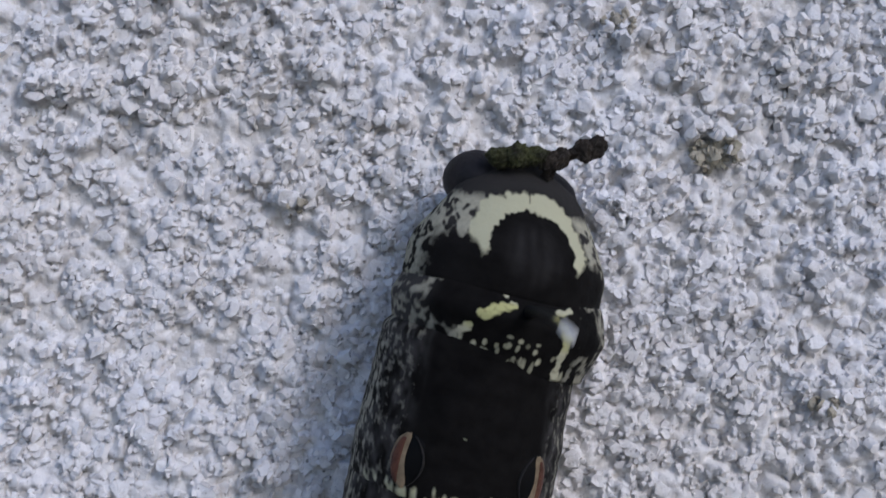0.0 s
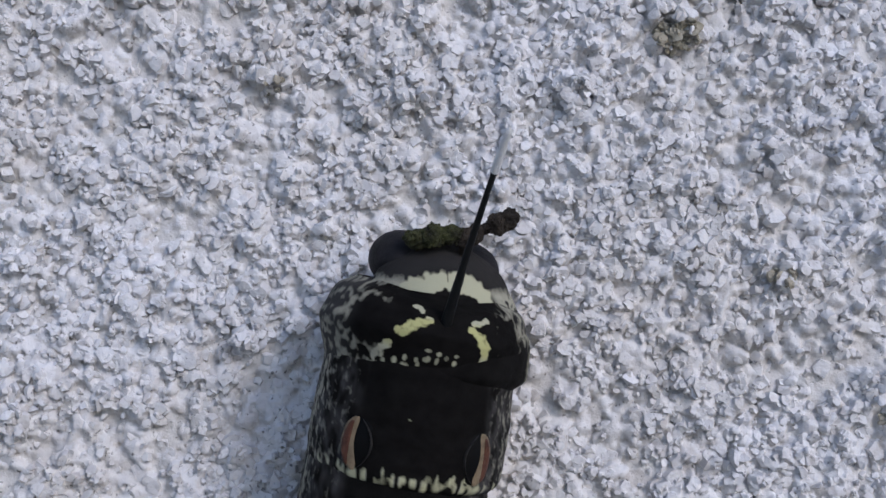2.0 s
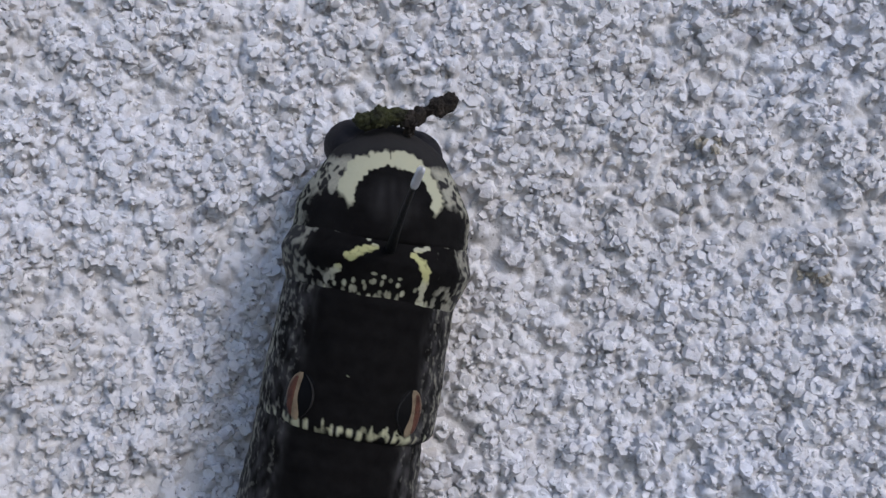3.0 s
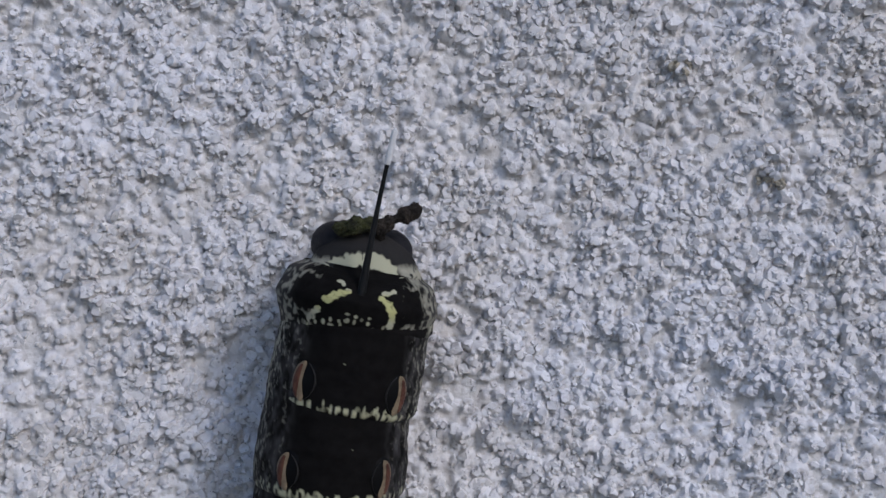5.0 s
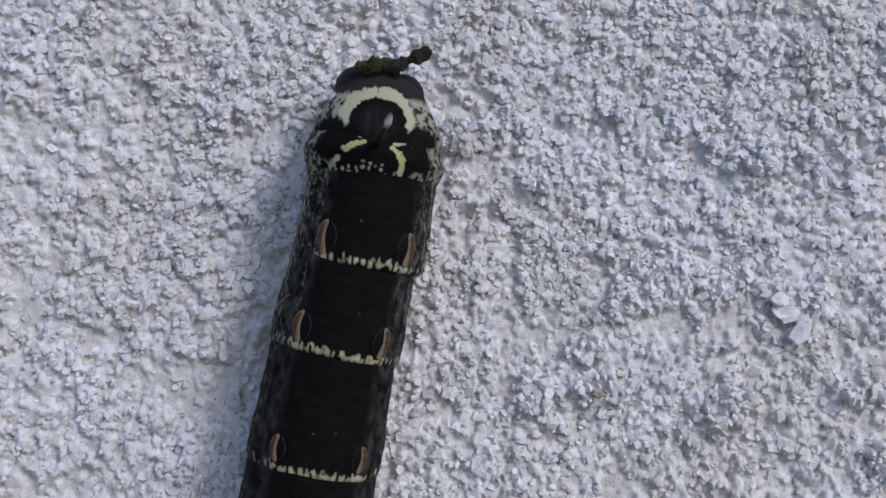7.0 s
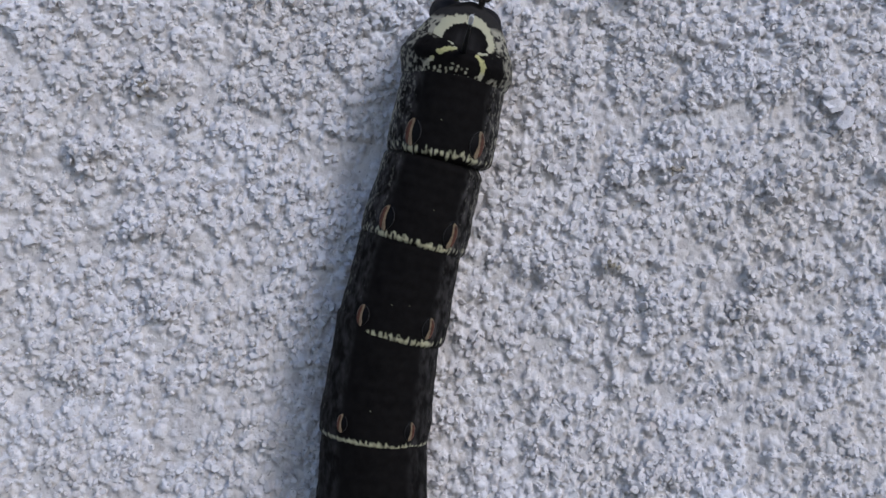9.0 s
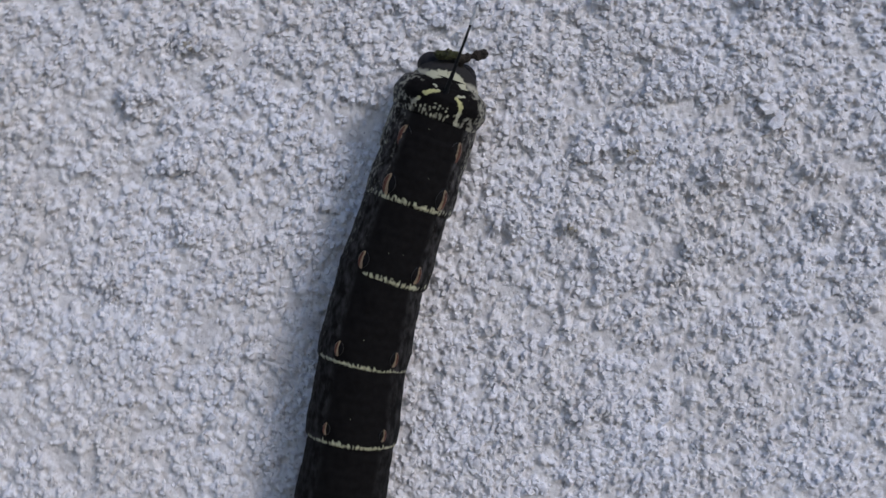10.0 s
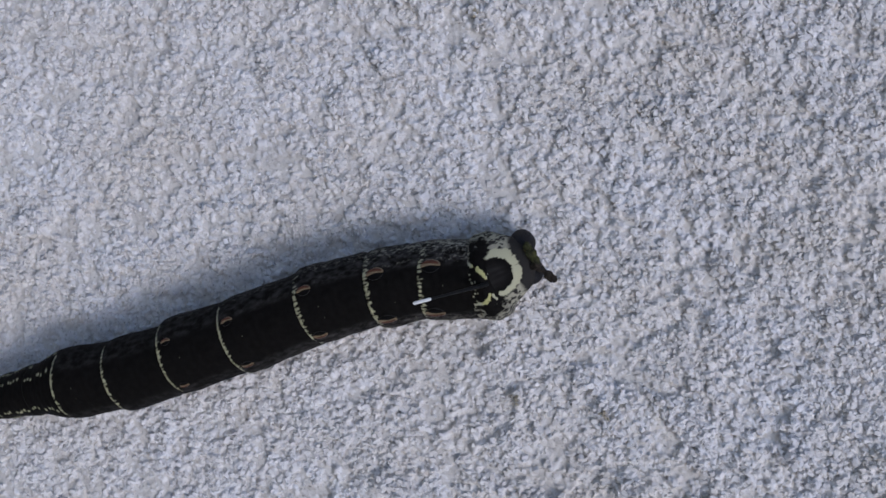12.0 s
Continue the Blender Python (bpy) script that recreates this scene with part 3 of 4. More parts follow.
def add_eyespots(segment, r, size):
    """On each flank a pointed oval: black, its outer half cream with a salmon-brown middle, and a thin pale line round the inner half."""
    labels = {"eyespot_rim": "glossy black rim of the eyespot", "eyespot": "cream half-moon of the eyespot", "eyespot_centre": "salmon-brown middle of the eyespot", "eyespot_line": "thin pale line round the eyespot"}
    for side in (-1, 1):
        for name, mat, lift in (("eyespot_rim", MAT_RIM, -0.02), ("eyespot", MAT_CREAM, 0.10), ("eyespot_centre", MAT_SALMON, 0.125), ("eyespot_line", MAT_LINE, 0.085)):
            key = (name, side, round(r, 2), size)
            if key not in EYES:
                if name == "eyespot_rim":
                    v, f = lens(0.86 * size, 1.20 * size, 0.16)
                elif name == "eyespot":
                    v, f = half_lens(0.68 * size, 0.95 * size, -0.22, 1.0, 0.97, 0.06)
                elif name == "eyespot_centre":
                    v, f = half_lens(0.68 * size, 0.95 * size, 0.10, 0.74, 0.84, 0.06)
                else:
                    v, f = half_lens(0.68 * size, 0.95 * size, 0.0, 1.0, 0.9, 0.05)
                    w = 0.68 * size * np.clip(1 - (v[:, 1] / (0.95 * size)) ** 2, 0, 1) ** 0.75
                    v[:, 0] = -w * (0.90 + 0.10 * np.tile(np.linspace(0, 1, 7), 23))
                v[:, 0] = v[:, 0] * side
                f = f if side > 0 else f[:, ::-1]
                EYES[key] = mesh_from(name, on_side(v, side * 37, 1.22, r * 0.992, lift) * MM, f, [mat])
            part(name, EYES[key], segment, labels[name])


def add_prolegs(segment):
    for side in (-1, 1):
        rows, n = 9, 14
        verts = []
        for i in range(rows):
            q = i / (rows - 1)
            r = 0.95 - 0.38 * q + 0.20 * smooth(0.8, 1.0, q)
            for k in range(n):
                a = 2 * math.pi * k / n
                verts.append((side * (1.5 + 0.55 * q) + r * math.cos(a), -2.3 + r * math.sin(a), -2.4 - 1.9 * q))
        idx = np.arange(rows * n).reshape(rows, n)
        nxt = np.roll(idx, -1, axis=1)
        faces = np.stack([idx[:-1], nxt[:-1], nxt[1:], idx[1:]], -1).reshape(-1, 4)
        part("proleg", mesh_from("proleg", np.array(verts) * MM, faces, [MAT_CLASP]), segment, "stubby dark proleg gripping the wall")


def build_caterpillar():
    body = tagged(new("caterpillar"), "black hawkmoth caterpillar with cream bands and horn crawling down the wall", "caterpillar")
    pieces = {}
    # the abdomen's seven alike rings, tail to head
    for number, r, length, eye in ((7, 3.62, 6.7, 1.0), (6, 3.64, 6.8, 0.94), (5, 3.68, 8.0, 0.80), (4, 3.76, 9.6, 0.68), (3, 3.78, 9.6, 0.56), (2, 3.72, 8.6, 0.0), (1, 3.62, 8.0, 0.0)):
        def rx(s, r=r, length=length):
            rim = 1 - 0.050 * (1 - smooth(-0.25, 0.25, s))
            rim -= 0.08 * (1 - smooth(-0.25, -0.02, s))
            return r * rim * (1 - (0.015 if length < 6.75 else 0.05) * smooth(0.4, length, s) - 0.30 * smooth(length - 1.5, length, s))
        def wide(s, rx=rx):
            return rx(s) * (1.0 + 0.026 * math.exp(-((s - 1.5) / 1.1) ** 2))
        me = body_piece(length, 0.25, wide, rx, ring_marks(number * 11, {7: 1.85, 6: 1.1, 5: 0.75, 4: 0.55, 3: 0.4}.get(number, 0.2), number <= 4), 84, number * 5)
        seg = part("body_segment", me, body)
        if eye:
            add_eyespots(seg, r, eye)
        if 3 <= number <= 6:
            add_prolegs(seg)
        pieces[number] = seg

    # the eighth ring, which bears the horn
    def rx8(s):
        rim = 1 - 0.13 * (1 - smooth(-0.25, 1.7, s))
        rim -= 0.10 * (1 - smooth(-0.25, 0.02, s))
        return 4.0 * rim * (1 - 0.15 * smooth(1.2, 3.4, s) - 0.14 * smooth(2.5, 3.1, s) ** 2)

    def rz8(s):
        return rx8(s) * (0.975 - 0.04 * smooth(1.6, 3.2, s)) + 0.08 * math.exp(-((s - 2.0) / 0.8) ** 2)

    r8 = random.Random(81)
    dots8 = [(0.30 * i + 0.15 * (row % 2) + r8.uniform(-0.12, 0.12), at + r8.uniform(-0.10, 0.10), r8.uniform(0.07, 0.12), tall * r8.uniform(0.8, 1.3), r8.uniform(0.5, 0.95))
             for row, (at, tall) in enumerate(((0.08, 0.24), (0.42, 0.12), (0.70, 0.11), (0.98, 0.08))) for i in range(-8 + 2 * row, 9 - 2 * row) if r8.random() < 0.74]
    strokes = ((0.58, 2.14, 1.00, 1.95, 0.15), (1.00, 1.95, 1.44, 1.55, 0.19), (0.88, 2.52, 1.15, 2.72, 0.09), (1.88, 1.02, 2.35, 0.55, 0.17),
               (-0.92, 2.06, -1.22, 1.85, 0.14), (-1.22, 1.85, -1.52, 1.38, 0.19), (-1.52, 1.38, -1.58, 0.76, 0.17), (-1.08, 2.28, -1.55, 2.50, 0.12), (-1.64, 0.50, -1.75, 0.05, 0.16))

    def marks8(ang, s):
        a, u = abs(ang), 3.75 * math.radians(ang)
        sp = fleck(u, s, 31, 0.36, 0.32) + 0.7 * fleck(u, s, 32, 0.18, 0.19)
        wu, ws = u + 0.11 * fleck(u, s, 37, 0.2, 0.2), s + 0.11 * fleck(u, s, 38, 0.2, 0.2)
        p, y = 0.8 * dot_field(dots8, u, s), 0.5
        for stroke in strokes:
            q = dash(wu, ws, *stroke) * (0.80 + 0.45 * fleck(u, s, 36, 0.13, 0.13))
            if q > p:
                p, y = q, 0.45 - 0.2 * smooth(1.8, 2.4, abs(u)) + 0.5 * smooth(0.8, 1.3, s) * (1 - smooth(2.1, 2.4, s))
        # mottling low at the front corners and at the back of the flanks, black patches between
        patch = math.hypot((a - 41) / (13.0 if ang > 0 else 10.0), (s - 1.7) / 0.8) + 0.25 * fleck(u, s, 39, 0.4, 0.4)
        mott = smooth(-0.50, 0.45, sp) * smooth(22, 36, a - 4) * smooth(0.75, 1.25, patch)
        if 0.60 * mott > p:
            p, y = 0.60 * mott, 0.24
        return p, y, smooth(45, 70, a) * 0.8

    seg8 = part("body_segment", body_piece(3.1, 0.25, rx8, rz8, marks8, 124, 8, 340, 0.32), body)
    pieces[8] = seg8
    # the horn: a slender curved spike with a white end
    n, rows = 18, 60
    verts = []
    for i in range(rows):
        q = i / (rows - 1)
        r = 0.10 * (1 - q) ** 3 + 0.115 - 0.025 * q + 0.048 * smooth(0.772, 0.787, q)
        if q > 0.98:
            r *= math.sqrt(max(1 - ((q - 0.98) / 0.0205) ** 2, 0.02))
        bow = 0.2 * math.sin(math.pi * q)
        for k in range(n):
            a = 2 * math.pi * k / n
            rr = r * (1 + 0.06 * noise.noise(Vector((math.cos(a) * 2, math.sin(a) * 2, q * 40))))
            verts.append((rr * math.cos(a), rr * math.sin(a) - bow, q * 7.7))
    idx = np.arange(rows * n).reshape(rows, n)
    nxt = np.roll(idx, -1, axis=1)
    split = int(0.77 * rows)
    shaft = np.stack([idx[:split], nxt[:split], nxt[1:split + 1], idx[1:split + 1]], -1).reshape(-1, 4)
    end = np.stack([idx[split:-1], nxt[split:-1], nxt[split + 1:], idx[split + 1:]], -1).reshape(-1, 4)
    horn = part("horn", mesh_from("horn", np.array(verts) * MM, shaft, [MAT_HORN]), seg8, "slender black tail horn")
    tip_ob = mesh_from("horn_tip", np.array(verts) * MM, end, [MAT_TIP])
    pieces["horn_tip"] = part("horn_tip", tip_ob, seg8, "white tip of the tail horn")
    pieces["horn"] = horn

    # the last ring with its shield, which slides under the eighth
    def rxt(s):
        y = -s
        return 0.35 + 2.05 * math.sqrt(smooth(-1.35, 0.1, y)) + 0.20 * smooth(-0.2, 0.8, y) + 1.05 * smooth(-0.2, 2.6, y) - 0.9 * smooth(3.3, 4.3, y)

    def rzt(s):
        y = -s
        return 0.35 + 1.40 * math.sqrt(smooth(-1.35, 0.2, y)) + 1.75 * smooth(-0.3, 2.4, y) - 0.9 * smooth(3.3, 4.3, y)

    def markst(ang, s):
        y = -s
        u = max(rxt(s), 0.5) * math.radians(ang)
        d = math.hypot(u / 1.08, y - 1.95)
        way = math.atan2(u, y - 1.95)
        streak = noise.noise(Vector((way * 5.5, d * 0.7, 4.1))) + 0.5 * noise.noise(Vector((way * 13, d * 1.2, 9.1)))
        wob = 0.13 * fleck(u, s, 41, 0.5, 0.5) + 0.10 * fleck(u, s, 46, 0.2, 0.2)
        teeth = 0.10 * noise.noise(Vector((way * 11, 2.2, 6.1)))
        ring = smooth(1.40, 1.60, d + wob + teeth) * (1 - smooth(2.02, 2.32, d - 0.16 * smooth(0.6, 1.8, u) * smooth(0.6, 1.6, 2.2 - y) + wob + 0.22 * streak))
        seam = abs(abs(way) - math.pi + 0.10 * (1 if way > 0 else -1))
        cut = 1 - 0.7 * (1 - smooth(0.0, 0.035, seam)) * smooth(1.65, 1.85, d)   # the thin line across its crown
        p = ring * cut * (1 - smooth(1.9, 2.5, y + 0.35 * smooth(1.75, 2.1, abs(u)) + 0.5 * wob))
        sp = fleck(u, s, 43, 0.58, 0.50) + 0.7 * fleck(u, s, 44, 0.22, 0.20)
        side = 0.72 * smooth(1.9, 2.3, d) * smooth(-0.45, 0.12, sp) * smooth(-0.1, 0.5, y)
        side *= 1 - 0.86 * smooth(1.5, 2.1, y + 0.5 * fleck(u, s, 47, 0.4, 0.4)) * (1 - smooth(55, 74, abs(ang)))
        back = smooth(-0.42, -0.15, y + 0.15 * fleck(u, 0, 45, 0.4, 1))
        # the disc's grey sheen streaks are painted in through the flank value
        return max(p, side) * back, 0.52 if p > side else 0.26, 0.4 * smooth(1.7, 2.5, d) * (1 - 0.85 * smooth(1.3, 1.9, y)) + (1 - smooth(0.5, 1.3, d)) * max(0.0, 0.14 + 0.16 * fleck(u, s, 48, 0.22, 1.2))

    tail = part("tail_shield", body_piece(1.35, 4.3, rxt, rzt, markst, 176, 9, 320), body, "black tail shield ringed by a cream horseshoe mark")
    pieces["tail"] = tail
    for side in (-1, 1):
        v, f = ellipsoid(1.25, 1.15, 1.75)
        v[:, 2] += 0.10 * np.sin(v[:, 0] * 3)
        v = v + np.array([side * 1.30 + 0.20, -0.42 + 0.1 * (side < 0), -1.15])
        part("clasper", mesh_from("clasper", v * MM, f, [MAT_CLASP]), tail, "smooth dark grey clasper")

    # chest rings and head
    for number, r, length in ((13, 2.62, 7.0), (12, 2.2, 6.6), (11, 1.95, 6.0)):
        def rxc(s, r=r, length=length):
            rim = 1 - 0.10 * (1 - smooth(-0.2, 0.3, s))
            grow = (0.95 if number == 13 else 0.5) * smooth(0.2, 4.4, s)
            return (r + grow) * rim * (1 - 0.10 * smooth(4.2, length, s))
        r5 = random.Random(number)
        blobs = [(sign * r5.uniform(1.35, 1.75), at + r5.uniform(-0.08, 0.08), r5.uniform(0.13, 0.20), r5.uniform(0.10, 0.16), r5.uniform(0.7, 1.0))
                 for sign in (-1, 1) for at in (0.55, 0.92, 1.35, 2.25, 2.62, 3.0, 3.45, 3.85) if r5.random() < 0.86]

        def marksc(ang, s, seed=number, r=r, blobs=blobs):
            a, u = abs(ang), r * math.radians(ang)
            sp = fleck(u, s, seed, 0.2, 0.4)
            edge = (1 - smooth(3, 6, abs(a - 72 - 3 * fleck(0, s, seed, 1, 0.8)))) * smooth(-0.1, 0.2, fleck(0, s, seed + 1, 1, 0.3)) * 0.7
            return max(0.9 * dot_field(blobs, u, s), edge, 0.25 * smooth(0.1, 0.6, sp) * smooth(65, 85, a)), 0.6, smooth(55, 80, a) * 0.3
        pieces[number] = part("thorax_segment", body_piece(length, 0.2, rxc, rxc, marksc, 64, number, 120), body)
    v, f = ellipsoid(1.75, 1.5, 1.8)
    v = v * (1 + 0.04 * np.cos(v[:, :1] * 4))
    pieces["head"] = part("head", mesh_from("head", v * MM, f, [MAT_HEAD]), body, "small rounded black head")
    return body, pieces


caterpillar, pieces = build_caterpillar()


def build_dropping():
    """A damp pellet of frass with a crumbled tail, stuck on the caterpillar's end."""
    thing = tagged(new("dropping"), "olive-brown crumbly frass pellet stuck to the caterpillar's tail end", "dropping")
    core_v, core_f = ico(4)
    shapes, faces = chip_shapes(2, 8)
    local = np.random.default_rng(3)

    def lump(name, c, half, turn, mat, label, seed):
        """One crumbly lump: an uneven core and the crumbs that stick on it, in one mesh."""
        v = core_v * (1 + np.array([[0.20 * noise.noise(Vector(p) * 1.7 + Vector((seed, 0, 0))) + 0.16 * noise.noise(Vector(p) * 4.2 + Vector((0, seed, 0))) + 0.10 * noise.noise(Vector(p) * 9.0)] for p in core_v.tolist()]))
        a = radians(turn)
        spin = np.array([[math.cos(a), -math.sin(a), 0], [math.sin(a), math.cos(a), 0], [0, 0, 1]])
        v = v * np.array(half)
        all_v, all_f, at = [v], [core_f], len(v)
        for _ in range(int(26 * half[0] / 0.5)):
            way = local.normal(size=3)
            way /= np.linalg.norm(way)
            w, _ = np.linalg.qr(local.normal(size=(3, 3)))
            q = (shapes[local.integers(0, 8)] * local.uniform(0.07, 0.15)) @ w + way * np.array(half) * local.uniform(0.88, 1.05)
            all_v.append(q), all_f.append(faces + at)
            at += len(q)
        v = np.concatenate(all_v) @ spin.T + np.array(c) * 1.08 + np.array((0.45, -0.12, 0))
        part(name, mesh_from(name, v * MM, np.concatenate(all_f), [mat], True, 38), thing, label)
    # local x runs towards the caterpillar's right side
    for k, (c, half, turn) in enumerate((((0.62, -1.02, 1.05), (0.50, 0.36, 0.42), 10), ((0.10, -1.20, 1.15), (0.52, 0.42, 0.44), 20), ((-0.45, -1.32, 1.10), (0.46, 0.36, 0.40), 15))):
        lump("pellet", c, half, turn, MAT_FRASS, "olive-green crumbly pellet", 3.1 * k)
    for k, (c, half, turn) in enumerate((((-0.98, -1.28, 1.0), (0.36, 0.42, 0.34), -20), ((-1.28, -1.42, 0.95), (0.30, 0.46, 0.30), -35), ((-1.66, -1.74, 0.9), (0.26, 0.20, 0.20), 35),
                                         ((-2.02, -1.92, 0.9), (0.38, 0.40, 0.30), 10), ((-2.36, -2.10, 0.85), (0.34, 0.42, 0.28), -25), ((-1.05, -0.85, 0.85), (0.20, 0.14, 0.14), 30))):
        lump("crumb", c, half, turn, MAT_HUSK, "dark brown crumb trailing off", 20 + 3.1 * k)
    return thing


dropping = build_dropping()


# ---- what moves ----
def motions():
    # seconds, x and z of the front rim in millimetres, heading in degrees
    tail = [
        (0, 8.23, 47.18, 193.4), (0.5, 8.08, 47.13, 193.0), (1, 8.45, 47.19, 188.8), (1.5, 7.60, 42.83, 192.2),
        (2, 6.64, 39.34, 187.8), (2.5, 6.44, 38.29, 190.3), (2.7, 6.49, 38.42, 188.6), (4.3, 6.02, 38.22, 185.5),
        (4.5, 6.27, 35.91, 189.9), (5, 4.19, 29.64, 186.8), (5.5, 4.14, 29.68, 190.1), (6, 4.03, 29.73, 184.5),
        (6.5, 4.44, 29.34, 188.1), (7, 3.47, 26.14, 187.0), (7.5, 2.66, 21.66, 189.6), (7.7, 2.46, 21.20, 188.9),
        (8.1, 2.15, 20.46, 188.9), (8.9, 0.93, 18.90, 194.5), (9.3, 0.86, 18.40, 194.5), (9.5, 0.70, 17.00, 197.7),
        (10, -0.02, 13.67, 194.3), (10.5, 2.01, 13.51, 186.4), (11, 1.71, 14.24, 191.1), (11.5, 1.74, 13.96, 193.8),
        (12, 0.02, 9.05, 187.9),
    ]
    segment_8 = [
        (0, 6.97, 41.57, 195.4), (0.5, 6.72, 41.59, 195.8), (1, 7.22, 41.51, 193.4), (1.5, 6.46, 38.33, 193.8),
        (2, 5.64, 35.85, 190.9), (2.5, 5.31, 32.58, 192.9), (2.7, 5.66, 32.63, 191.6), (4.3, 5.21, 32.62, 190.7),
        (4.5, 4.92, 30.62, 192.9), (5, 3.50, 26.02, 190.6), (5.5, 2.83, 24.37, 191.8), (6, 3.27, 24.06, 188.1),
        (6.5, 3.25, 23.52, 189.5), (7, 2.73, 21.06, 190.1), (7.5, 1.48, 17.78, 193.9), (7.7, 1.46, 16.65, 193.5),
        (8.1, 1.35, 15.95, 193.5), (8.9, -0.30, 14.55, 197.4), (9.3, -0.38, 14.05, 197.4), (9.5, -1.08, 12.15, 198.3),
        (10, -0.97, 9.98, 196.1), (10.5, 1.50, 8.25, 189.9), (11, 0.74, 8.37, 194.1), (11.5, 0.61, 8.49, 195.4),
        (12, -0.27, 4.43, 191.2),
    ]
    segment_7 = [
        (0, 5.62, 37.08, 192.1), (0.5, 5.48, 36.47, 189.3), (1, 6.17, 36.34, 192.3), (1.5, 5.84, 34.89, 188.0),
        (2, 5.16, 32.35, 189.3), (2.5, 4.40, 27.93, 189.7), (2.7, 4.62, 27.75, 190.3), (4.3, 4.46, 27.47, 190.7),
        (4.5, 4.28, 26.55, 193.5), (5, 2.97, 22.71, 191.0), (5.5, 2.24, 19.65, 190.8), (6, 2.78, 18.62, 189.5),
        (6.5, 2.74, 18.15, 189.0), (7, 2.10, 16.93, 190.0), (7.5, 0.52, 13.91, 191.7), (7.7, 0.38, 12.96, 194.1),
        (8.1, 0.33, 12.26, 194.1), (8.9, -1.06, 9.89, 191.2), (9.3, -1.08, 9.39, 191.2), (9.5, -1.39, 8.29, 188.6),
        (10, -1.66, 6.97, 193.6), (10.5, 0.70, 4.22, 192.5), (11, -1.07, 3.01, 196.6), (11.5, -1.65, 3.04, 199.4),
        (12, -2.15, 0.77, 203.5),
    ]
    segment_6 = [
        (0, 4.45, 31.98, 191.0), (0.5, 4.47, 31.34, 189.2), (1, 4.94, 31.24, 191.2), (1.5, 4.89, 29.75, 188.3),
        (2, 4.13, 27.22, 189.2), (2.5, 3.73, 24.48, 187.8), (2.7, 3.52, 22.63, 189.8), (4.3, 3.34, 22.35, 190.1),
        (4.5, 3.10, 22.23, 192.4), (5, 2.27, 18.70, 187.3), (5.5, 0.94, 15.44, 194.2), (6, 1.16, 13.22, 194.2),
        (6.5, 1.22, 12.63, 194.2), (7, 0.68, 12.12, 193.5), (7.5, -0.49, 9.83, 191.7), (7.7, -0.87, 8.88, 193.0),
        (8.1, -0.89, 8.18, 193.0), (8.9, -2.88, 4.14, 195.8), (9.3, -2.87, 3.64, 195.8), (9.5, -2.91, 3.29, 195.1),
        (10, -2.52, 3.14, 193.0), (10.5, -0.85, -0.28, 197.2), (11, -2.27, -2.92, 190.6), (11.5, -2.89, -3.18, 189.9),
        (12, -3.47, -4.02, 194.2),
    ]
    segment_5 = [
        (0, 3.37, 26.08, 190.3), (0.5, 3.52, 25.41, 189.1), (1, 3.85, 25.35, 190.4), (1.5, 4.00, 23.81, 188.6),
        (2, 3.18, 21.29, 189.1), (2.5, 2.88, 18.54, 188.2), (2.7, 2.52, 16.72, 189.5), (4.3, 2.32, 16.44, 189.7),
        (4.5, 1.91, 16.35, 191.2), (5, 1.46, 12.76, 187.9), (5.5, -0.38, 9.59, 192.4), (6, -0.16, 7.37, 192.4),
        (6.5, -0.23, 7.74, 195.9), (7, -0.55, 5.79, 190.9), (7.5, -1.61, 5.04, 192.9), (7.7, -1.54, 4.44, 188.6),
        (8.1, -1.55, 3.74, 188.6), (8.9, -4.35, -2.16, 192.4), (9.3, -4.34, -2.66, 192.4), (9.5, -4.12, -3.13, 190.4),
        (10, -4.06, -2.99, 193.1), (10.5, -2.01, -5.25, 191.2), (11, -3.09, -8.30, 188.3), (11.5, -3.74, -10.43, 187.1),
        (12, -4.90, -10.84, 189.9),
    ]
    segment_4 = [
        (0, 2.26, 19.78, 189.9), (0.5, 2.50, 19.10, 189.1), (1, 2.73, 19.04, 189.9), (1.5, 3.03, 17.49, 188.7),
        (2, 2.17, 14.97, 189.1), (2.5, 1.94, 12.21, 188.5), (2.7, 1.48, 10.40, 189.4), (4.3, 1.26, 10.12, 189.5),
        (4.5, 0.73, 10.06, 190.4), (5, 0.54, 6.43, 188.3), (5.5, -1.64, 3.32, 191.2), (6, -1.43, 1.09, 191.2),
        (6.5, -1.77, 1.53, 193.5), (7, -1.70, -0.51, 190.2), (7.5, -2.92, -1.22, 191.5), (7.7, -2.51, -1.88, 188.8),
        (8.1, -2.53, -2.58, 188.8), (8.9, -5.60, -9.17, 188.1), (9.3, -5.59, -9.67, 188.1), (9.5, -5.26, -9.90, 187.6),
        (10, -5.33, -10.05, 188.6), (10.5, -2.54, -10.85, 186.3), (11, -3.75, -13.67, 187.1), (11.5, -4.84, -17.86, 188.2),
        (12, -5.44, -19.08, 184.9),
    ]
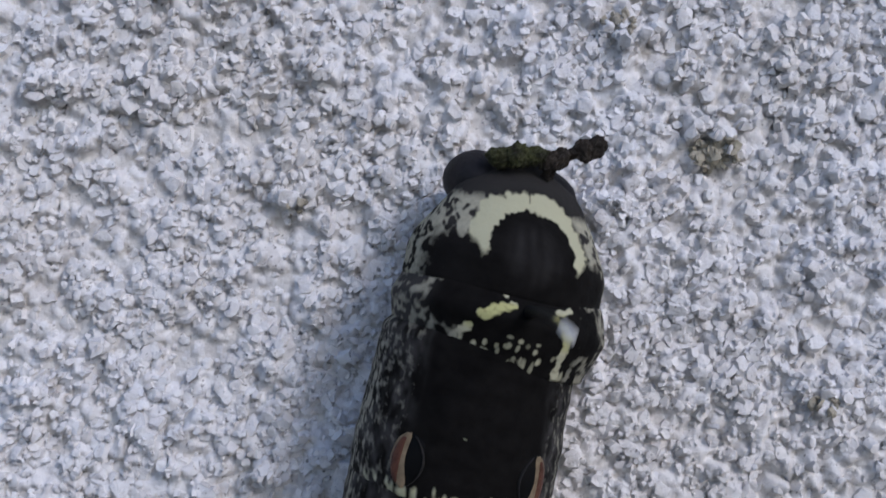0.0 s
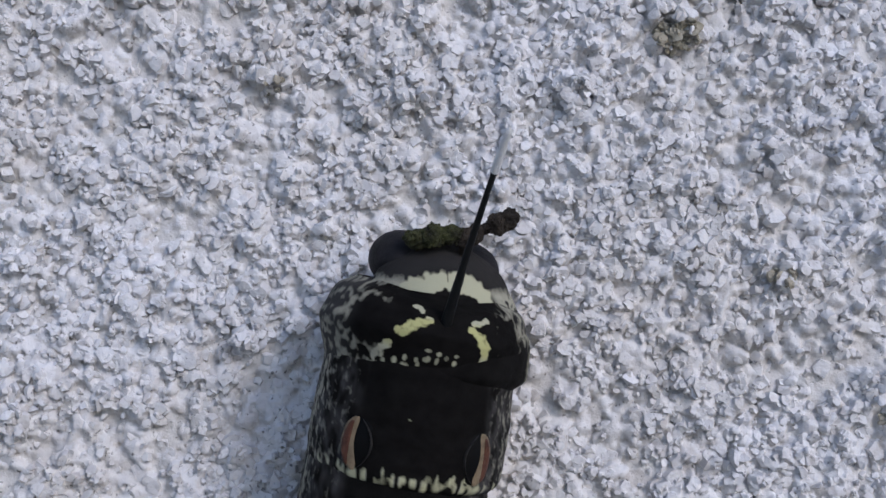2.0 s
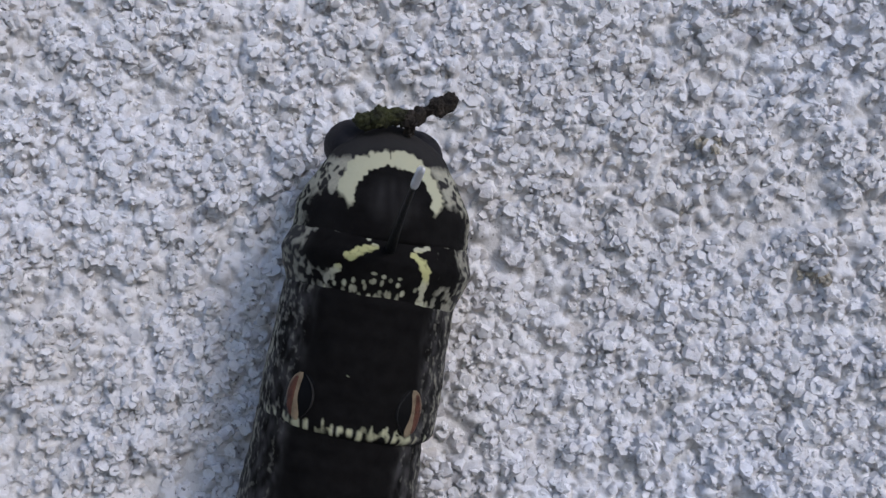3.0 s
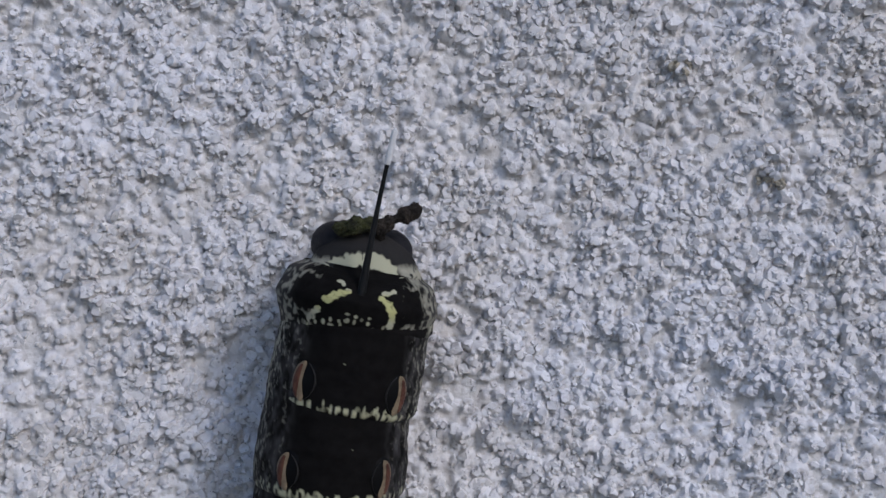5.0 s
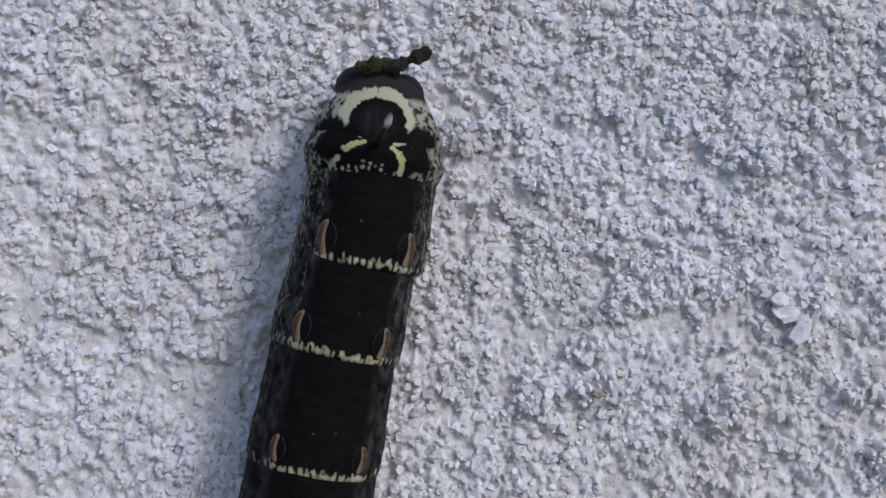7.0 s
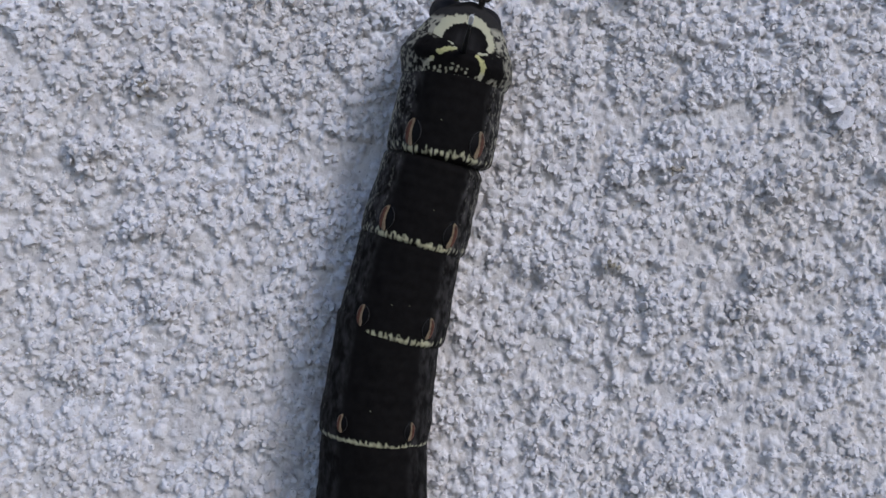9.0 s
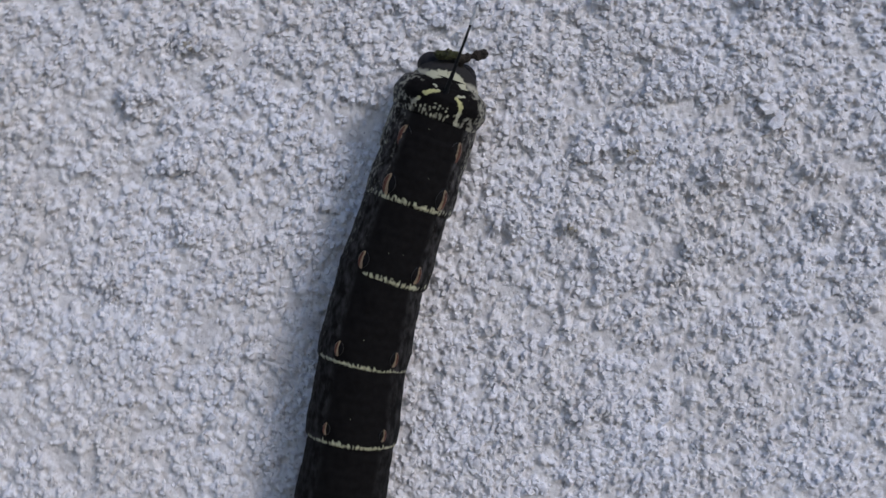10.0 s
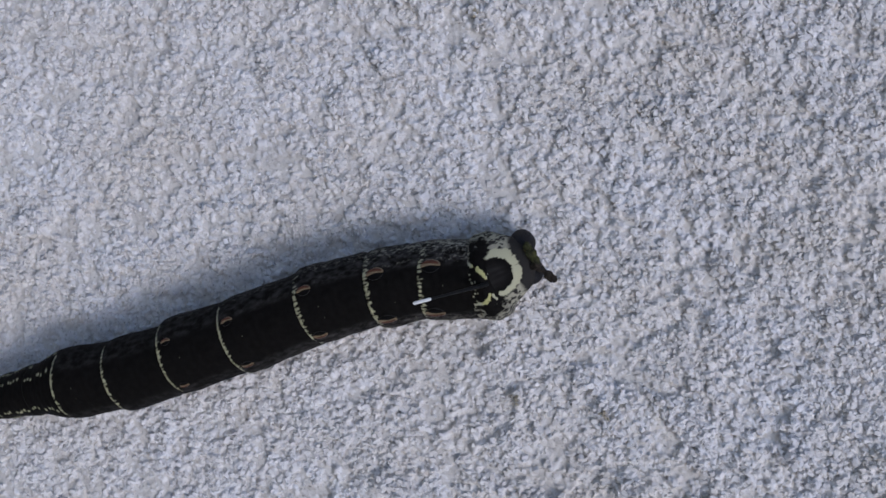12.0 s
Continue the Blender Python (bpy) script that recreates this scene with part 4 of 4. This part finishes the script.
    segment_3 = [
        (0, 1.23, 13.66, 189.6), (0.5, 1.53, 12.97, 189.1), (1, 1.69, 12.93, 189.6), (1.5, 2.08, 11.36, 188.8),
        (2, 1.19, 8.85, 189.1), (2.5, 1.01, 6.08, 188.7), (2.7, 0.48, 4.28, 189.2), (4.3, 0.25, 4.01, 189.3),
        (4.5, -0.35, 3.95, 189.9), (5, -0.37, 0.29, 188.5), (5.5, -2.78, -2.78, 190.4), (6, -2.57, -5.00, 190.4),
        (6.5, -3.07, -4.54, 191.9), (7, -2.76, -6.61, 189.8), (7.5, -4.08, -7.31, 190.6), (7.7, -3.46, -8.01, 188.8),
        (8.1, -3.48, -8.71, 188.8), (8.9, -5.81, -15.25, 182.6), (9.3, -5.80, -15.75, 182.6), (9.5, -5.47, -16.26, 182.5),
        (10, -5.76, -16.44, 184.3), (10.5, -3.56, -17.45, 187.4), (11, -4.41, -18.80, 186.7), (11.5, -5.70, -24.18, 185.2),
        (12, -6.43, -25.98, 187.8),
    ]
    segment_2 = [
        (0, 0.21, 7.55, 189.4), (0.5, 0.55, 6.85, 189.0), (1, 0.68, 6.82, 189.4), (1.5, 1.13, 5.24, 188.9),
        (2, 0.22, 2.73, 189.0), (2.5, 0.06, -0.05, 188.8), (2.7, -0.50, -1.84, 189.1), (4.3, -0.74, -2.11, 189.2),
        (4.5, -1.39, -2.16, 189.6), (5, -1.30, -5.84, 188.7), (5.5, -3.86, -8.88, 189.9), (6, -3.65, -11.11, 189.9),
        (6.5, -4.26, -10.62, 190.9), (7, -3.79, -12.73, 189.5), (7.5, -5.18, -13.42, 190.1), (7.7, -4.42, -14.13, 188.9),
        (8.1, -4.43, -14.83, 188.9), (8.9, -6.29, -21.43, 184.8), (9.3, -6.28, -21.93, 184.8), (9.5, -5.94, -22.44, 184.8),
        (10, -6.37, -22.60, 186.0), (10.5, -3.95, -24.49, 183.6), (11, -4.96, -25.11, 185.9), (11.5, -5.47, -29.43, 180.2),
        (12, -7.22, -32.60, 188.9),
    ]
    segment_1 = [
        (0, -0.72, 1.82, 189.2), (0.5, -0.36, 1.12, 189.0), (1, -0.26, 1.09, 189.3), (1.5, 0.23, -0.49, 188.9),
        (2, -0.69, -3.00, 189.0), (2.5, -0.83, -5.78, 188.9), (2.7, -1.42, -7.57, 189.1), (4.3, -1.66, -7.84, 189.1),
        (4.5, -2.34, -7.88, 189.4), (5, -2.19, -11.57, 188.8), (5.5, -4.83, -14.60, 189.6), (6, -4.62, -16.82, 189.6),
        (6.5, -5.31, -16.33, 190.2), (7, -4.74, -18.45, 189.3), (7.5, -6.16, -19.13, 189.7), (7.7, -5.32, -19.86, 188.9),
        (8.1, -5.33, -20.56, 188.9), (8.9, -6.90, -27.20, 186.3), (9.3, -6.88, -27.70, 186.3), (9.5, -6.55, -28.21, 186.3),
        (10, -7.06, -28.36, 187.0), (10.5, -4.47, -30.27, 185.5), (11, -5.89, -31.22, 188.6), (11.5, -6.17, -34.25, 188.3),
        (12, -8.84, -38.47, 194.9),
    ]
    thorax_3 = [
        (0, -1.45, -2.72, 189.2), (0.5, -1.08, -3.42, 189.0), (1, -0.99, -3.45, 189.2), (1.5, -0.49, -5.04, 188.9),
        (2, -1.41, -7.55, 189.0), (2.5, -1.54, -10.32, 188.9), (2.7, -2.15, -12.11, 189.1), (4.3, -2.39, -12.38, 189.1),
        (4.5, -3.08, -12.42, 189.3), (5, -2.90, -16.11, 188.9), (5.5, -5.58, -19.14, 189.4), (6, -5.37, -21.36, 189.4),
        (6.5, -6.09, -20.86, 189.9), (7, -5.48, -22.99, 189.2), (7.5, -6.92, -23.67, 189.5), (7.7, -6.03, -24.41, 189.0),
        (8.1, -6.05, -25.11, 189.0), (8.9, -7.46, -31.77, 187.1), (9.3, -7.45, -32.27, 187.1), (9.5, -7.12, -32.78, 187.1),
        (10, -7.67, -32.92, 187.6), (10.5, -4.99, -34.84, 186.5), (11, -6.59, -35.76, 188.7), (11.5, -6.85, -38.80, 188.5),
        (12, -9.89, -42.95, 193.2),
    ]
    thorax_2 = [
        (0, -2.12, -6.87, 189.1), (0.5, -1.74, -7.57, 189.0), (1, -1.65, -7.60, 189.1), (1.5, -1.14, -9.19, 189.0),
        (2, -2.07, -11.69, 189.0), (2.5, -2.20, -14.47, 188.9), (2.7, -2.81, -16.26, 189.0), (4.3, -3.05, -16.53, 189.1),
        (4.5, -3.75, -16.57, 189.2), (5, -3.55, -20.26, 188.9), (5.5, -6.26, -23.28, 189.3), (6, -6.05, -25.51, 189.3),
        (6.5, -6.79, -25.00, 189.6), (7, -6.14, -27.14, 189.2), (7.5, -7.60, -27.81, 189.3), (7.7, -6.69, -28.56, 189.0),
        (8.1, -6.70, -29.26, 189.0), (8.9, -8.03, -35.93, 187.7), (9.3, -8.02, -36.43, 187.7), (9.5, -7.68, -36.94, 187.7),
        (10, -8.26, -37.08, 188.1), (10.5, -5.53, -39.00, 187.4), (11, -7.23, -39.92, 188.8), (11.5, -7.48, -42.96, 188.7),
        (12, -10.75, -47.06, 191.7),
    ]
    thorax_1 = [
        (0, -2.65, -10.22, 189.1), (0.5, -2.27, -10.93, 189.0), (1, -2.19, -10.95, 189.1), (1.5, -1.67, -12.55, 189.0),
        (2, -2.60, -15.05, 189.0), (2.5, -2.73, -17.83, 189.0), (2.7, -3.34, -19.61, 189.0), (4.3, -3.59, -19.89, 189.0),
        (4.5, -4.29, -19.92, 189.1), (5, -4.08, -23.62, 188.9), (5.5, -6.80, -26.64, 189.2), (6, -6.59, -28.86, 189.2),
        (6.5, -7.35, -28.35, 189.4), (7, -6.68, -30.49, 189.1), (7.5, -8.15, -31.17, 189.2), (7.7, -7.22, -31.92, 189.0),
        (8.1, -7.24, -32.62, 189.0), (8.9, -8.51, -39.29, 188.2), (9.3, -8.50, -39.79, 188.2), (9.5, -8.17, -40.30, 188.2),
        (10, -8.76, -40.45, 188.4), (10.5, -6.00, -42.37, 187.9), (11, -7.75, -43.27, 188.9), (11.5, -8.00, -46.32, 188.8),
        (12, -11.38, -50.40, 190.8),
    ]
    head = [
        (0, -2.84, -11.41, 189.1), (0.5, -2.46, -12.11, 189.0), (1, -2.38, -12.14, 189.1), (1.5, -1.86, -13.73, 189.0),
        (2, -2.79, -16.24, 189.0), (2.5, -2.91, -19.01, 189.0), (2.7, -3.53, -20.80, 189.0), (4.3, -3.77, -21.07, 189.0),
        (4.5, -4.48, -21.11, 189.1), (5, -4.26, -24.81, 188.9), (5.5, -6.99, -27.83, 189.2), (6, -6.79, -30.05, 189.2),
        (6.5, -7.54, -29.54, 189.4), (7, -6.87, -31.68, 189.1), (7.5, -8.34, -32.35, 189.2), (7.7, -7.41, -33.10, 189.0),
        (8.1, -7.42, -33.80, 189.0), (8.9, -8.68, -40.48, 188.2), (9.3, -8.67, -40.98, 188.2), (9.5, -8.34, -41.49, 188.2),
        (10, -8.93, -41.63, 188.4), (10.5, -6.17, -43.56, 187.9), (11, -7.94, -44.46, 188.9), (11.5, -8.19, -47.50, 188.8),
        (12, -11.61, -51.58, 190.8),
    ]
    horn = [
        (0, 2, 8), (0.1, -40, 7.3), (0.5, -51, 4.3), (1, -46, -1.8), (1.1, -44, 0.6), (1.2, 0, 3),
        (1.3, 51, 5.3), (1.4, 50, 7.7), (1.5, 36, 10.1), (1.6, 45, 8.2), (1.7, 0, 6.4), (1.8, -68, 4.5),
        (1.9, -66, 2.7), (2, -58, 0.8), (2.1, -55, 1.6), (2.3, -40, 3.2), (2.4, -28, 4), (2.5, 51, 4.8),
        (2.6, 51, 4.9), (2.7, 45, 5), (3.1, -30, 1.1), (3.5, 45, -6.5), (3.9, -10, -4.7), (4.3, -36, -12.9),
        (4.4, 45, -11.4), (4.5, 50, -9.9), (4.6, 50, -10.7), (4.7, 0, -11.6), (4.8, -78, -12.4), (4.9, -84, -13.3),
        (5, -84, -14.1), (5.1, -70, -13.1), (5.2, -30, -12.2), (5.3, 48, -11.2), (5.5, 50, -9.3), (5.6, 46, -11.2),
        (5.7, 0, -13), (5.8, -40, -14.9), (6, -50, -18.6), (6.4, -46, -17.5), (6.5, 4, -12.8), (6.6, 50, -13.4),
        (6.9, 52, -10.1), (7, -4, -5.4), (7.1, -62, -11.6), (7.2, -72, -10.7), (7.4, -72, -9), (7.5, -69, -8.1),
        (7.6, -58, -6.7), (7.7, -50, -5.2), (8.1, -20, 1.4), (8.5, 50, 4), (8.9, -20, 4.3), (9.3, 66, -2.1),
        (9.4, 62, -3.5), (9.5, 59, -5), (9.6, 0, -3.4), (9.7, -62, -1.8), (10, -61, 3), (10.1, -55, 1.8),
        (10.3, -45, -0.6), (10.4, 4, -1.8), (10.5, 66, -3), (10.6, 60, -3.6), (10.8, 58, -4.8), (10.9, 0, -5.4),
        (11, -53, -6), (11.1, -54, -5.6), (11.5, -60, -4), (11.6, -42, -1.6), (11.7, 45, 0.8), (11.9, 45, 5.6),
        (12, 40, 8),
    ]

    def placed(x, z, h, high=AXIS, ahead=0.0, lean=0.0):
        return pose(x * MM, -high * MM, z * MM, 90, h, 0) @ pose(0, ahead * MM, 0, 0, lean, 0)

    def lean(t):
        """The rings roll a little to the left while they are stretched, in degrees."""
        return -7.5 + 4.5 * smooth(6.5, 9.3, t) - 5.5 * smooth(9.5, 10.4, t)

    def lean_end(t):
        """So does the tail end, more at first and again later."""
        return -11 + 7 * smooth(2.7, 4.5, t) + 5 * smooth(5.0, 6.0, t) - 4 * smooth(6.5, 7.5, t)
    lead = segment_6
    walk(caterpillar, [(t, pose(x * MM, 0, z * MM)) for t, x, z, h in lead])
    back = {t: Matrix.Translation((-x * MM, 0, -z * MM)) for t, x, z, h in lead}
    for key, rows in ((7, segment_7), (6, segment_6), (5, segment_5), (4, segment_4), (3, segment_3), (2, segment_2), (1, segment_1)):
        # the seventh ring's rim slips under the sixth when the end is drawn in
        walk(pieces[key], [(t, back[t] @ placed(x, z, h, AXIS - (0.32 if key == 7 and 10 <= t <= 10.5 else 0.0), 0.22, lean(t))) for t, x, z, h in rows])
    walk(pieces[8], [(t, back[t] @ placed(x, z, h, AXIS, 0.0, lean_end(t))) for t, x, z, h in segment_8])
    walk(pieces["tail"], [(t, back[t] @ placed(x, z, h, AXIS, 0.0, lean_end(t))) for t, x, z, h in tail])
    walk(dropping, [(t, placed(x, z, h)) for t, x, z, h in tail])
    for key, rows, high in ((13, thorax_3, 4.2), (12, thorax_2, 3.9), (11, thorax_1, 3.5), ("head", head, 3.0)):
        walk(pieces[key], [(t, back[t] @ placed(x, z, h, high)) for t, x, z, h in rows])
    # the horn swings fore and aft on the eighth ring: seconds, forward angle, sideways lean
    for key in ("horn", "horn_tip"):
        walk(pieces[key], [(t, pose(0, -2.0 * MM, 3.55 * MM, -swing, aside, 0)) for t, swing, aside in horn])


motions()
